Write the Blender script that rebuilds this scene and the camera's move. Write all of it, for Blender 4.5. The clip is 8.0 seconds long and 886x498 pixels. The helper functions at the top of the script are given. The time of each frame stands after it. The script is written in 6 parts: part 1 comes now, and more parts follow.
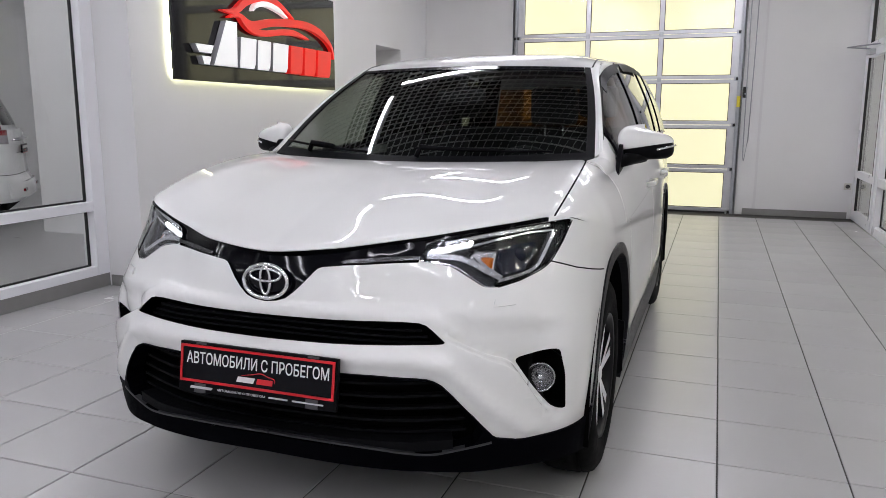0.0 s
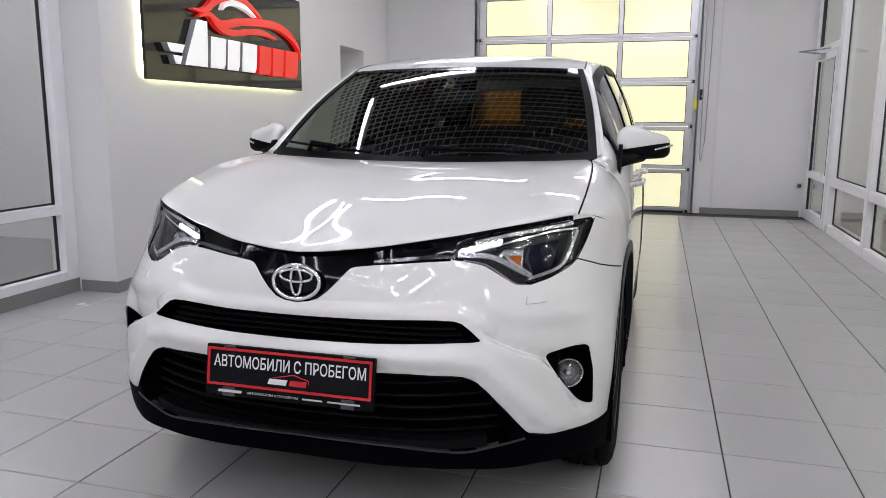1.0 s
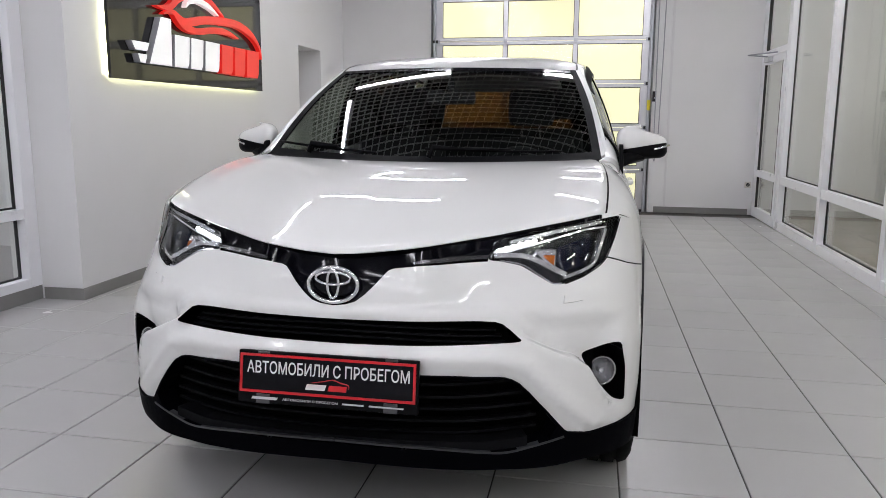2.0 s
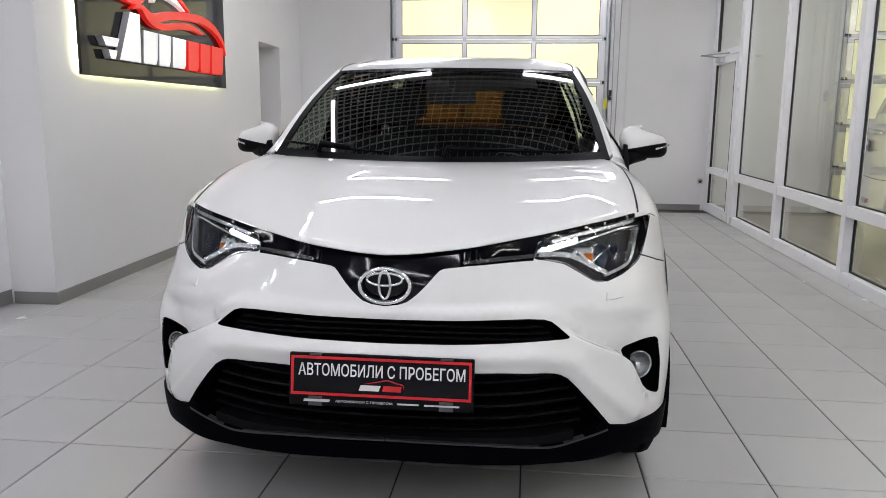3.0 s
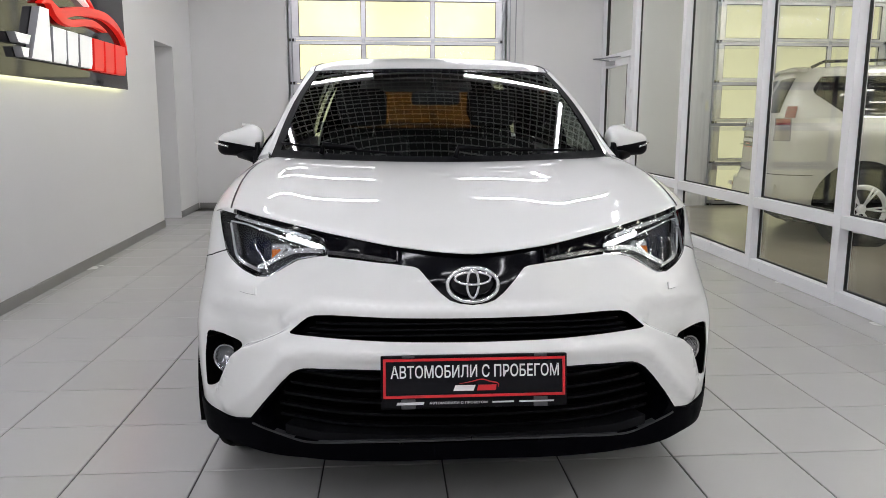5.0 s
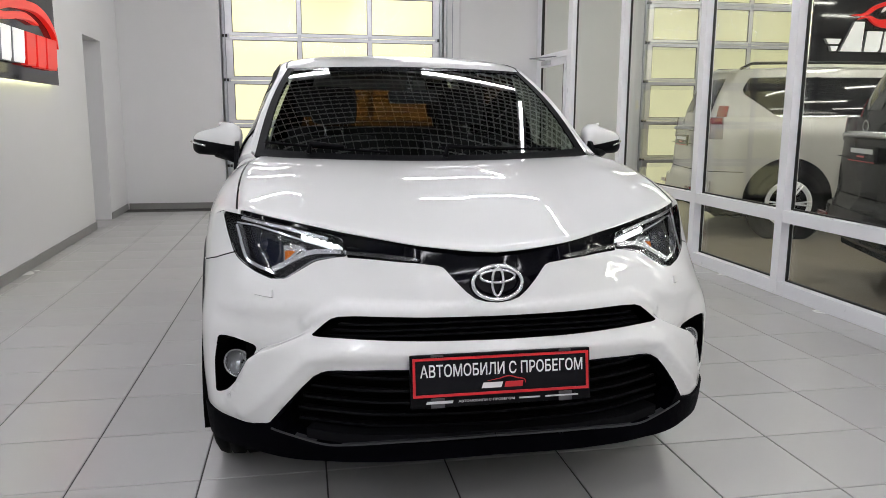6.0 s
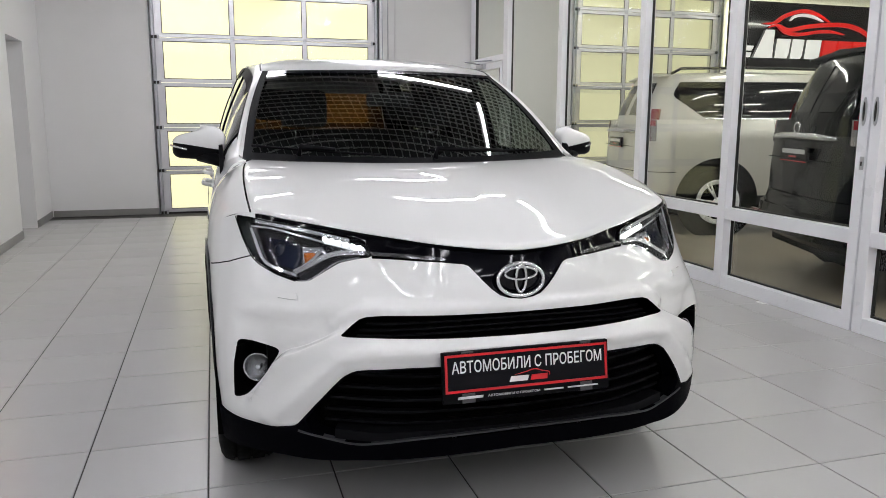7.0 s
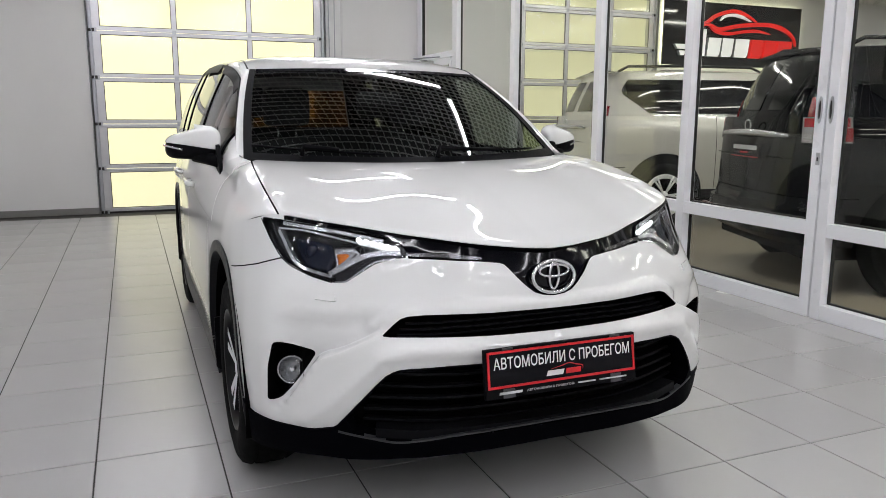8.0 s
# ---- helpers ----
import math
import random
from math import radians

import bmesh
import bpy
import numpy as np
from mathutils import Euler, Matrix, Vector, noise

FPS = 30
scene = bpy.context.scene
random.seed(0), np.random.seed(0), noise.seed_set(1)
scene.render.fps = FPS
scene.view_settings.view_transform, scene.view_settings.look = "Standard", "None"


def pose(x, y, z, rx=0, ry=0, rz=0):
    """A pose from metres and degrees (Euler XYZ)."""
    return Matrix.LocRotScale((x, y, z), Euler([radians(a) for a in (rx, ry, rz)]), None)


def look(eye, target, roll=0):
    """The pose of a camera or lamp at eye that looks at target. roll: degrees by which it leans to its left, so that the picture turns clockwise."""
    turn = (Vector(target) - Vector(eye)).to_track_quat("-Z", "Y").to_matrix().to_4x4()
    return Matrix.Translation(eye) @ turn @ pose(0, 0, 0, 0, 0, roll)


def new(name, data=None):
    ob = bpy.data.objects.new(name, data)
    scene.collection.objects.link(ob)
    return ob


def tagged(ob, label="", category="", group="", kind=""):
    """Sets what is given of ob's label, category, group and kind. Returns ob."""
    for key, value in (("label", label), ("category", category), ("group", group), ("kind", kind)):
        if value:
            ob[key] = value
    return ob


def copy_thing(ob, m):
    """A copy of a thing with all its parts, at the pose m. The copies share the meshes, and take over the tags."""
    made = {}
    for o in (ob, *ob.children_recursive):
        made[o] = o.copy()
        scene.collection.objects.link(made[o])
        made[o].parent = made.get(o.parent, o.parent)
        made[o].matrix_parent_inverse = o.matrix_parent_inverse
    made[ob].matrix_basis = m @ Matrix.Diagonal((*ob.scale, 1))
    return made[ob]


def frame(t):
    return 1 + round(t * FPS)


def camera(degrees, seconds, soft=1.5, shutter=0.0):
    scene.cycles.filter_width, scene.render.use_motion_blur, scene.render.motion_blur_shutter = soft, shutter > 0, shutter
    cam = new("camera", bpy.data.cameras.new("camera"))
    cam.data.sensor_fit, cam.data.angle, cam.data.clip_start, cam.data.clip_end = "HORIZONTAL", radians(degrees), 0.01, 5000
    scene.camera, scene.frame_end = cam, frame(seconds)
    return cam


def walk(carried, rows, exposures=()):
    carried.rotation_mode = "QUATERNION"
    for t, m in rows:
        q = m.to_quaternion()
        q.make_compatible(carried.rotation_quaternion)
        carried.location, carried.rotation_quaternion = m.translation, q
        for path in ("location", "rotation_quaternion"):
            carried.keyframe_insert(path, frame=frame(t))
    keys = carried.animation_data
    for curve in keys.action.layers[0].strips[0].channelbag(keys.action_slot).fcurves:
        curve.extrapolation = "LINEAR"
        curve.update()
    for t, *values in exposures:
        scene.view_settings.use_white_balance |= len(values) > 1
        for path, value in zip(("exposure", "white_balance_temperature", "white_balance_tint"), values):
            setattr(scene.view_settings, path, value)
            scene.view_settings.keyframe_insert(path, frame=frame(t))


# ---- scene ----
cam = camera(60.8, 8.0, soft=0.6)
PATH = [
    (0, (1.23, 0.129, 1.306), (0.563, 1.982, 0.956), 0.2),
    (0.5, (1.116, 0.072, 1.305), (0.515, 1.947, 0.957), 0.3),
    (1, (0.998, 0.038, 1.299), (0.464, 1.934, 0.954), 0.3),
    (1.5, (0.86, 0.012, 1.291), (0.404, 1.929, 0.95), 0.3),
    (3, (0.403, -0.095, 1.306), (0.184, 1.862, 0.958), 0.5),
    (3.5, (0.232, -0.14, 1.312), (0.1, 1.824, 0.962), 0.5),
    (4, (0.066, -0.154, 1.305), (0.022, 1.815, 0.96), 0.4),
    (4.5, (-0.092, -0.141, 1.294), (-0.044, 1.829, 0.953), 0.2),
    (6, (-0.549, -0.091, 1.297), (-0.191, 1.846, 0.952), 0.3),
    (6.5, (-0.708, -0.084, 1.304), (-0.241, 1.83, 0.958), 0.3),
    (7, (-0.872, -0.072, 1.294), (-0.302, 1.815, 0.958), 0.2),
    (7.5, (-1.036, -0.035, 1.296), (-0.369, 1.82, 0.959), 0.3),
    (8, (-1.195, 0.003, 1.314), (-0.446, 1.824, 0.965), 0.2),
]
walk(cam, [(t, look(eye, target, roll)) for t, eye, target, roll in PATH], [(0, -0.14, 6480, 10), (4.5, -0.03, 6600, 6.5), (8, -0.04, 6640, 6.5)])

# ---- light and world ----
world = bpy.data.worlds.new("world")
scene.world = world
world.use_nodes = True
world.node_tree.nodes["Background"].inputs[0].default_value = (0.75, 0.8, 0.9, 1)
world.node_tree.nodes["Background"].inputs[1].default_value = 0.05
scene.view_settings.exposure = 0.0

# ---- materials ----


def mat(name, color, rough=0.5, metal=0.0, vary=0.06, scale=8.0, bump=0.0, bump_scale=60.0, coat=0.0, spec=0.5, rvary=0.1, emit=None, strength=0.0):
    """A procedural surface: base colour with variation at two scales, gloss variation and fine relief."""
    m = bpy.data.materials.new(name)
    m.use_nodes = True
    nt = m.node_tree
    b = nt.nodes["Principled BSDF"]
    b.inputs["Base Color"].default_value = (*color, 1)
    b.inputs["Roughness"].default_value = rough
    b.inputs["Metallic"].default_value = metal
    b.inputs["Coat Weight"].default_value = coat
    b.inputs["Coat Roughness"].default_value = 0.02
    b.inputs["Specular IOR Level"].default_value = spec
    tc = nt.nodes.new("ShaderNodeTexCoord")
    if vary > 0:
        n1 = nt.nodes.new("ShaderNodeTexNoise")
        n1.inputs["Scale"].default_value = scale
        n1.inputs["Detail"].default_value = 8
        n2 = nt.nodes.new("ShaderNodeTexNoise")
        n2.inputs["Scale"].default_value = scale * 0.13
        n2.inputs["Detail"].default_value = 3
        add = nt.nodes.new("ShaderNodeMath")
        add.operation = "ADD"
        ramp = nt.nodes.new("ShaderNodeMapRange")
        ramp.inputs["From Min"].default_value, ramp.inputs["From Max"].default_value = 0.6, 1.4
        ramp.inputs["To Min"].default_value, ramp.inputs["To Max"].default_value = 1 - vary, 1 + vary
        mix = nt.nodes.new("ShaderNodeVectorMath")
        mix.operation = "SCALE"
        mix.inputs[0].default_value = color
        for n in (n1, n2):
            nt.links.new(tc.outputs["Object"], n.inputs["Vector"])
        nt.links.new(n1.outputs[0], add.inputs[0])
        nt.links.new(n2.outputs[0], add.inputs[1])
        nt.links.new(add.outputs[0], ramp.inputs[0])
        nt.links.new(ramp.outputs[0], mix.inputs["Scale"])
        nt.links.new(mix.outputs[0], b.inputs["Base Color"])
        if rvary > 0:
            rr = nt.nodes.new("ShaderNodeMapRange")
            rr.inputs["From Min"].default_value, rr.inputs["From Max"].default_value = 0.3, 0.7
            rr.inputs["To Min"].default_value, rr.inputs["To Max"].default_value = rough * (1 - rvary), min(1, rough * (1 + rvary))
            nt.links.new(n1.outputs[0], rr.inputs[0])
            nt.links.new(rr.outputs[0], b.inputs["Roughness"])
    if bump > 0:
        n3 = nt.nodes.new("ShaderNodeTexNoise")
        n3.inputs["Scale"].default_value = bump_scale
        n3.inputs["Detail"].default_value = 5
        bp = nt.nodes.new("ShaderNodeBump")
        bp.inputs["Strength"].default_value = bump
        bp.inputs["Distance"].default_value = 0.01
        nt.links.new(tc.outputs["Object"], n3.inputs["Vector"])
        nt.links.new(n3.outputs[0], bp.inputs["Height"])
        nt.links.new(bp.outputs[0], b.inputs["Normal"])
    if emit:
        b.inputs["Emission Color"].default_value = (*emit, 1)
        b.inputs["Emission Strength"].default_value = strength
    return m


def glass_mat(name, tint=(1, 1, 1), gloss=(1, 1, 1), ior=1.5, rough=0.0):
    """A thin pane: what is behind shows through, tinted, with a Fresnel mirror on top."""
    m = bpy.data.materials.new(name)
    m.use_nodes = True
    nt = m.node_tree
    nt.nodes.remove(nt.nodes["Principled BSDF"])
    out = nt.nodes["Material Output"]
    tr = nt.nodes.new("ShaderNodeBsdfTransparent")
    tr.inputs[0].default_value = (*tint, 1)
    gl = nt.nodes.new("ShaderNodeBsdfGlossy")
    gl.inputs["Color"].default_value = (*gloss, 1)
    gl.inputs["Roughness"].default_value = rough
    r0 = ((ior - 1) / (ior + 1)) ** 2
    lw = nt.nodes.new("ShaderNodeLayerWeight")
    lw.inputs[0].default_value = 0.5
    pw = nt.nodes.new("ShaderNodeMath")
    pw.operation = "POWER"
    pw.inputs[1].default_value = 5
    fr = nt.nodes.new("ShaderNodeMapRange")
    fr.inputs["To Min"].default_value = r0
    nt.links.new(lw.outputs["Facing"], pw.inputs[0])
    nt.links.new(pw.outputs[0], fr.inputs[0])
    mx = nt.nodes.new("ShaderNodeMixShader")
    nt.links.new(fr.outputs[0], mx.inputs[0])
    nt.links.new(tr.outputs[0], mx.inputs[1])
    nt.links.new(gl.outputs[0], mx.inputs[2])
    nt.links.new(mx.outputs[0], out.inputs[0])
    return m


def tile_mat(name, color, rough):
    """Matt porcelain tile: each piece slightly off in tone, with faint clouds, specks and scuffs."""
    m = mat(name, color, rough, 0, 0.03, 2.2, 0.012, 400, rvary=0.12)
    nt = m.node_tree
    b = nt.nodes["Principled BSDF"]
    src = b.inputs["Base Color"].links[0].from_socket
    info = nt.nodes.new("ShaderNodeObjectInfo")
    isl = nt.nodes.new("ShaderNodeNewGeometry")
    s = nt.nodes.new("ShaderNodeMath")
    s.operation = "ADD"
    r = nt.nodes.new("ShaderNodeMapRange")
    r.inputs["From Min"].default_value, r.inputs["From Max"].default_value = 0, 2
    r.inputs["To Min"].default_value, r.inputs["To Max"].default_value = 0.95, 1.05
    v = nt.nodes.new("ShaderNodeVectorMath")
    v.operation = "SCALE"
    nt.links.new(info.outputs["Random"], s.inputs[0])
    nt.links.new(isl.outputs["Random Per Island"], s.inputs[1])
    nt.links.new(s.outputs[0], r.inputs[0])
    nt.links.new(src, v.inputs[0])
    nt.links.new(r.outputs[0], v.inputs["Scale"])
    nt.links.new(v.outputs[0], b.inputs["Base Color"])
    return m


WHITE_WALL = mat("white_wall_paint", (0.75, 0.745, 0.75), 0.55, 0, 0.02, 3.0, 0.05, 220)
GREY_WALL = mat("grey_wall_paint", (0.7, 0.69, 0.7), 0.55, 0, 0.025, 3.0, 0.05, 220)
SKIRT = mat("grey_skirting_tile", (0.23, 0.225, 0.22), 0.4, 0, 0.06, 20, 0.02, 200)
TILE = tile_mat("grey_porcelain_tile", (0.48, 0.475, 0.47), 0.25)
GROUT = mat("dark_grout", (0.05, 0.048, 0.045), 0.9, 0, 0.15, 40)
BAY_FLOOR = mat("tan_polished_screed", (0.33, 0.29, 0.225), 0.24, 0, 0.1, 1.6, 0.01, 300)
GREY_SCREED = mat("grey_polished_screed", (0.32, 0.315, 0.32), 0.3, 0, 0.08, 1.6, 0.01, 300)
WHITE_FRAME = mat("white_lacquered_aluminium", (0.87, 0.87, 0.9), 0.3, 0, 0.015, 6)
GASKET = mat("black_rubber_gasket", (0.012, 0.012, 0.012), 0.6, 0, 0.1, 30)
ALU = mat("anodised_aluminium", (0.55, 0.55, 0.57), 0.35, 0.9, 0.05, 12)
STEEL = mat("galvanised_steel", (0.42, 0.43, 0.46), 0.4, 0.9, 0.12, 25)
PANE = glass_mat("clear_glass", (0.965, 0.975, 0.95), ior=1.33)
FROST = glass_mat("translucent_panel", (0.95, 0.95, 0.9), ior=1.35, rough=0.1)
DARK = mat("unlit_void_black", (0.006, 0.006, 0.008), 0.8, 0, 0.1, 5)
CEIL_BAR = mat("white_ceiling_grid", (0.8, 0.8, 0.8), 0.5, 0, 0.02, 5)
TUBE = mat("led_tube", (0.9, 0.9, 0.9), 0.4, 0, 0.0, emit=(0.98, 0.97, 1.06), strength=46.0)
TUBE_EAST = mat("neutral_led_tube", (0.9, 0.9, 0.9), 0.4, 0, 0.0, emit=(1.02, 1.0, 0.95), strength=52.0)
DOOR_GLOW_DIM = mat("dim_door_backlight", (0.5, 0.5, 0.4), 0.9, 0, 0.0, emit=(1.0, 0.96, 0.7), strength=0.5)
DOOR_GLOW = mat("bright_door_backlight", (0.5, 0.5, 0.4), 0.9, 0, 0.0, emit=(1.0, 0.95, 0.7), strength=1.0)
HALO = mat("warm_white_led_strip", (0.9, 0.9, 0.8), 0.5, 0, 0.0, emit=(1.0, 0.98, 0.62), strength=9.0)
SIGN_BLACK = mat("gloss_black_acrylic", (0.006, 0.006, 0.007), 0.06, 0, 0.05, 3)
SIGN_WHITE = mat("lit_white_acrylic", (0.85, 0.85, 0.85), 0.35, 0, 0.0, emit=(1, 1, 1), strength=0.45)
SIGN_RED = mat("lit_red_acrylic", (0.75, 0.015, 0.012), 0.3, 0, 0.0, emit=(1.0, 0.02, 0.015), strength=0.35)
SIGN_SIDE = mat("grey_letter_side", (0.4, 0.4, 0.42), 0.4, 0, 0.03, 10)

# ---- mesh helpers ----


def mesh_from(name, verts, faces, material, smooth=False):
    me = bpy.data.meshes.new(name)
    me.from_pydata([tuple(v) for v in verts], [], faces)
    me.update()
    if material:
        me.materials.append(material)
    if smooth:
        me.shade_smooth()
    return me


def bm_mesh(name, bm, material, smooth=False):
    me = bpy.data.meshes.new(name)
    bm.normal_update()
    bm.to_mesh(me)
    bm.free()
    if material:
        me.materials.append(material)
    if smooth:
        me.shade_smooth()
    return me


def part(name, me, parent=None, label="", m=None):
    """One mesh object, under a thing or a part."""
    ob = new(name, me)
    if parent:
        ob.parent = parent
    if m is not None:
        ob.matrix_basis = m
    return tagged(ob, label)


def bm_box(bm, x0, x1, y0, y1, z0, z1, bevel=0.0):
    r = bmesh.ops.create_cube(bm, size=1)
    vs = r["verts"]
    bmesh.ops.scale(bm, vec=(x1 - x0, y1 - y0, z1 - z0), verts=vs)
    bmesh.ops.translate(bm, vec=((x0 + x1) / 2, (y0 + y1) / 2, (z0 + z1) / 2), verts=vs)
    if bevel > 0:
        es = list({e for v in vs for e in v.link_edges})
        bmesh.ops.bevel(bm, geom=es, offset=bevel, segments=2, affect="EDGES", profile=0.6)


def box(name, b, material, bevel=0.0, parent=None, label=""):
    bm = bmesh.new()
    bm_box(bm, *b, bevel=bevel)
    return part(name, bm_mesh(name, bm, material), parent, label)


def boxes(name, bs, material, bevel=0.0, parent=None, label=""):
    bm = bmesh.new()
    for b in bs:
        bm_box(bm, *b, bevel=bevel)
    return part(name, bm_mesh(name, bm, material), parent, label)


def prism(pts, a0, a1, axis="x", name="prism", material=None, bevel=0.0):
    """A flat outline pushed out along an axis."""
    bm = bmesh.new()
    put = {"x": lambda p, a: (a, p[0], p[1]), "y": lambda p, a: (p[0], a, p[1]), "z": lambda p, a: (p[0], p[1], a)}[axis]
    lo = [bm.verts.new(put(p, a0)) for p in pts]
    hi = [bm.verts.new(put(p, a1)) for p in pts]
    n = len(pts)
    bm.faces.new(lo)
    bm.faces.new(hi)
    for i in range(n):
        bm.faces.new((lo[i], lo[(i + 1) % n], hi[(i + 1) % n], hi[i]))
    bmesh.ops.recalc_face_normals(bm, faces=bm.faces[:])
    if bevel > 0:
        bmesh.ops.bevel(bm, geom=bm.edges[:], offset=bevel, segments=2, affect="EDGES", profile=0.6)
    return bm_mesh(name, bm, material)


def tube_along(pts, r, seg=8, name="tube", material=None, closed=False):
    """A round bar along a line of points."""
    pts = [Vector(p) for p in pts]
    n = len(pts)
    verts, faces = [], []
    up = Vector((0.01, 0.02, 1))
    for i, p in enumerate(pts):
        a, b = (pts[i - 1], pts[(i + 1) % n]) if closed else (pts[max(0, i - 1)], pts[min(n - 1, i + 1)])
        d = (b - a).normalized()
        u = d.cross(up)
        if u.length < 0.05:
            u = d.cross(Vector((1, 0, 0)))
        u.normalize()
        w = d.cross(u)
        rr = r[i] if isinstance(r, (list, tuple)) else r
        for k in range(seg):
            t = 2 * math.pi * k / seg
            verts.append(p + rr * (math.cos(t) * u + math.sin(t) * w))
    for i in range(n if closed else n - 1):
        for k in range(seg):
            a, b = i * seg + k, i * seg + (k + 1) % seg
            c, d2 = ((i + 1) % n) * seg + (k + 1) % seg, ((i + 1) % n) * seg + k
            faces.append((a, b, c, d2))
    if not closed:
        faces.append(tuple(range(seg))[::-1])
        faces.append(tuple((n - 1) * seg + k for k in range(seg)))
    return mesh_from(name, verts, faces, material, True)


def thing(name, label, category, group="", m=None):
    e = new(name)
    e.empty_display_size = 0.1
    if m is not None:
        e.matrix_basis = m
    return tagged(e, label, category, group)


# ---- the room ----
XL, XR, YB, ZC = -2.815, 2.9, 11.0, 3.45
ZW = ZC + 0.7
X_WEST, X_EAST, Y_SOUTH = -10.0, 13.0, -5.0
GL = -3.12

floor = tagged(box("floor", (X_WEST, X_EAST, Y_SOUTH, YB + 0.6, -0.15, -0.004), GROUT), "grey square porcelain floor tiles with thin dark joints", "floor", kind="structure")
tagged(box("floor_bay_east", (XR + 0.098, X_EAST, Y_SOUTH, YB, -0.003, 0.002), BAY_FLOOR), "smooth tan polished floor behind the glass", "floor", kind="structure")
tagged(box("floor_bay_west", (X_WEST, GL - 0.098, Y_SOUTH, YB, -0.003, 0.002), GREY_SCREED), "smooth grey polished floor behind the glass", "floor", kind="structure")
wall = lambda name, b, m=WHITE_WALL: tagged(box(name, b, m), "smooth white painted wall", "wall", kind="structure")
# west wall with a doorway, its pillar end, and the walls that close the place
WEST = Matrix.Translation((XL + 0.015, 4.6, 0)) @ Matrix.Rotation(math.radians(1.5), 4, "Z") @ Matrix.Translation((-XL, -4.6, 0))
west = tagged(boxes("wall_west", [(XL - 0.55, XL, 4.64, 9.12, 0, ZW), (XL - 0.55, XL, 9.97, YB, 0, ZW), (XL - 0.55, XL, 9.12, 9.97, 2.18, ZW)], WHITE_WALL), "smooth white painted wall with a plain doorway", "wall", kind="structure")
west.matrix_basis = WEST
wall("wall_doorway_back", (XL - 0.75, XL - 0.6, 8.7, 10.3, 0, ZW), GREY_WALL).matrix_basis = WEST
GX0, GX1, GZ1 = -1.6, 1.47, 3.3
tagged(boxes("wall_north", [(X_WEST, GX0, YB, YB + 0.3, 0, ZW), (GX1, 4.6, YB, YB + 0.3, 0, ZW), (7.26, X_EAST, YB, YB + 0.3, 0, ZW), (GX0, GX1, YB, YB + 0.3, GZ1, ZW), (4.6, 7.26, YB, YB + 0.3, GZ1, ZW)], WHITE_WALL), "smooth white painted end wall with door openings", "wall", kind="structure")
wall("wall_west_return", (-5.82, XL - 0.55, 6.5, 6.65, 0, ZW), GREY_WALL)
wall("wall_far_west", (X_WEST - 0.2, X_WEST, Y_SOUTH, YB, 0, ZW))
wall("wall_far_east", (X_EAST, X_EAST + 0.2, Y_SOUTH, YB, 0, ZW))
# unseen wall behind the camera, added white to close the room and bounce light
wall("unseen_wall_south", (X_WEST, X_EAST, Y_SOUTH - 0.2, Y_SOUTH, 0, ZW))
# slab coloured near black so the space above the grid reads as unlit
tagged(box("ceiling", (X_WEST, X_EAST, Y_SOUTH, YB + 0.3, ZC + 0.7, ZC + 0.8), DARK), "near-black slab for the unlit space above a white open-cell grid ceiling", "ceiling", kind="structure")

# skirting
sk = [(XL, XL + 0.012, 4.628, 9.12, 0, 0.085), (XL, XL + 0.012, 9.97, YB - 0.02, 0, 0.085), (XL - 0.3, XL, 4.628, 4.64, 0, 0.085), (XL - 0.13, GX0 - 0.02, YB - 0.012, YB, 0, 0.085), (GX1 + 0.12, XR - 0.05, YB - 0.012, YB, 0, 0.085)]
for k, b in enumerate(sk):
    ob = tagged(box("baseboard", b, SKIRT, 0.002), "grey tile skirting along the white wall", "skirting", kind="structure")
    if k < 3:
        ob.matrix_basis = WEST

# ---- glazed partitions ----
def partition(name, x, side, posts, z_top, label, base=0.0, low=(0.0, 0.1), mid=(0.545, 0.635)):
    """A white aluminium glazed screen along y at x; side is +1 where its room face looks to +x. posts: (y0, y1) of each upright; it stands on a base of the height base."""
    t = tagged(thing(name, label, "glass partition"), kind="structure")
    d0, d1 = (x - 0.1, x) if side > 0 else (x, x + 0.1)
    xm = (d0 + d1) / 2 - side * 0.026
    for a, b in posts:
        box("post", (d0, d1, a, b, base, z_top), WHITE_FRAME, 0.004, t)
    for i in range(len(posts) - 1):
        a, b = posts[i][1], posts[i + 1][0]
        if b - a < 0.05:
            continue
        for z0, z1 in (low, mid, (z_top - 0.08, z_top)):
            box("rail", (d0 + 0.003, d1 - 0.003, a, b, z0, z1), WHITE_FRAME, 0.003, t)
        for z0, z1 in ((low[1], mid[0]), (mid[1], z_top - 0.08)):
            g = 0.012
            p = box("pane", (xm - 0.004, xm + 0.004, a + g, b - g, z0 + g, z1 - g), PANE, 0, t)
            p.visible_shadow = False
            boxes("gasket", [(xm - 0.01, xm + 0.01, a, a + g, z0, z1), (xm - 0.01, xm + 0.01, b - g, b, z0, z1), (xm - 0.01, xm + 0.01, a + g, b - g, z0, z0 + g), (xm - 0.01, xm + 0.01, a + g, b - g, z1 - g, z1)], GASKET, 0, t)
    return t


ZT = ZC
east = partition("partition_east", XR, -1, [(9.52, 9.6), (7.86, 7.96), (6.14, 6.23), (4.87, 4.96), (3.59, 3.665)][::-1], ZT, "white aluminium glazed partition with clear panes and a mid rail")
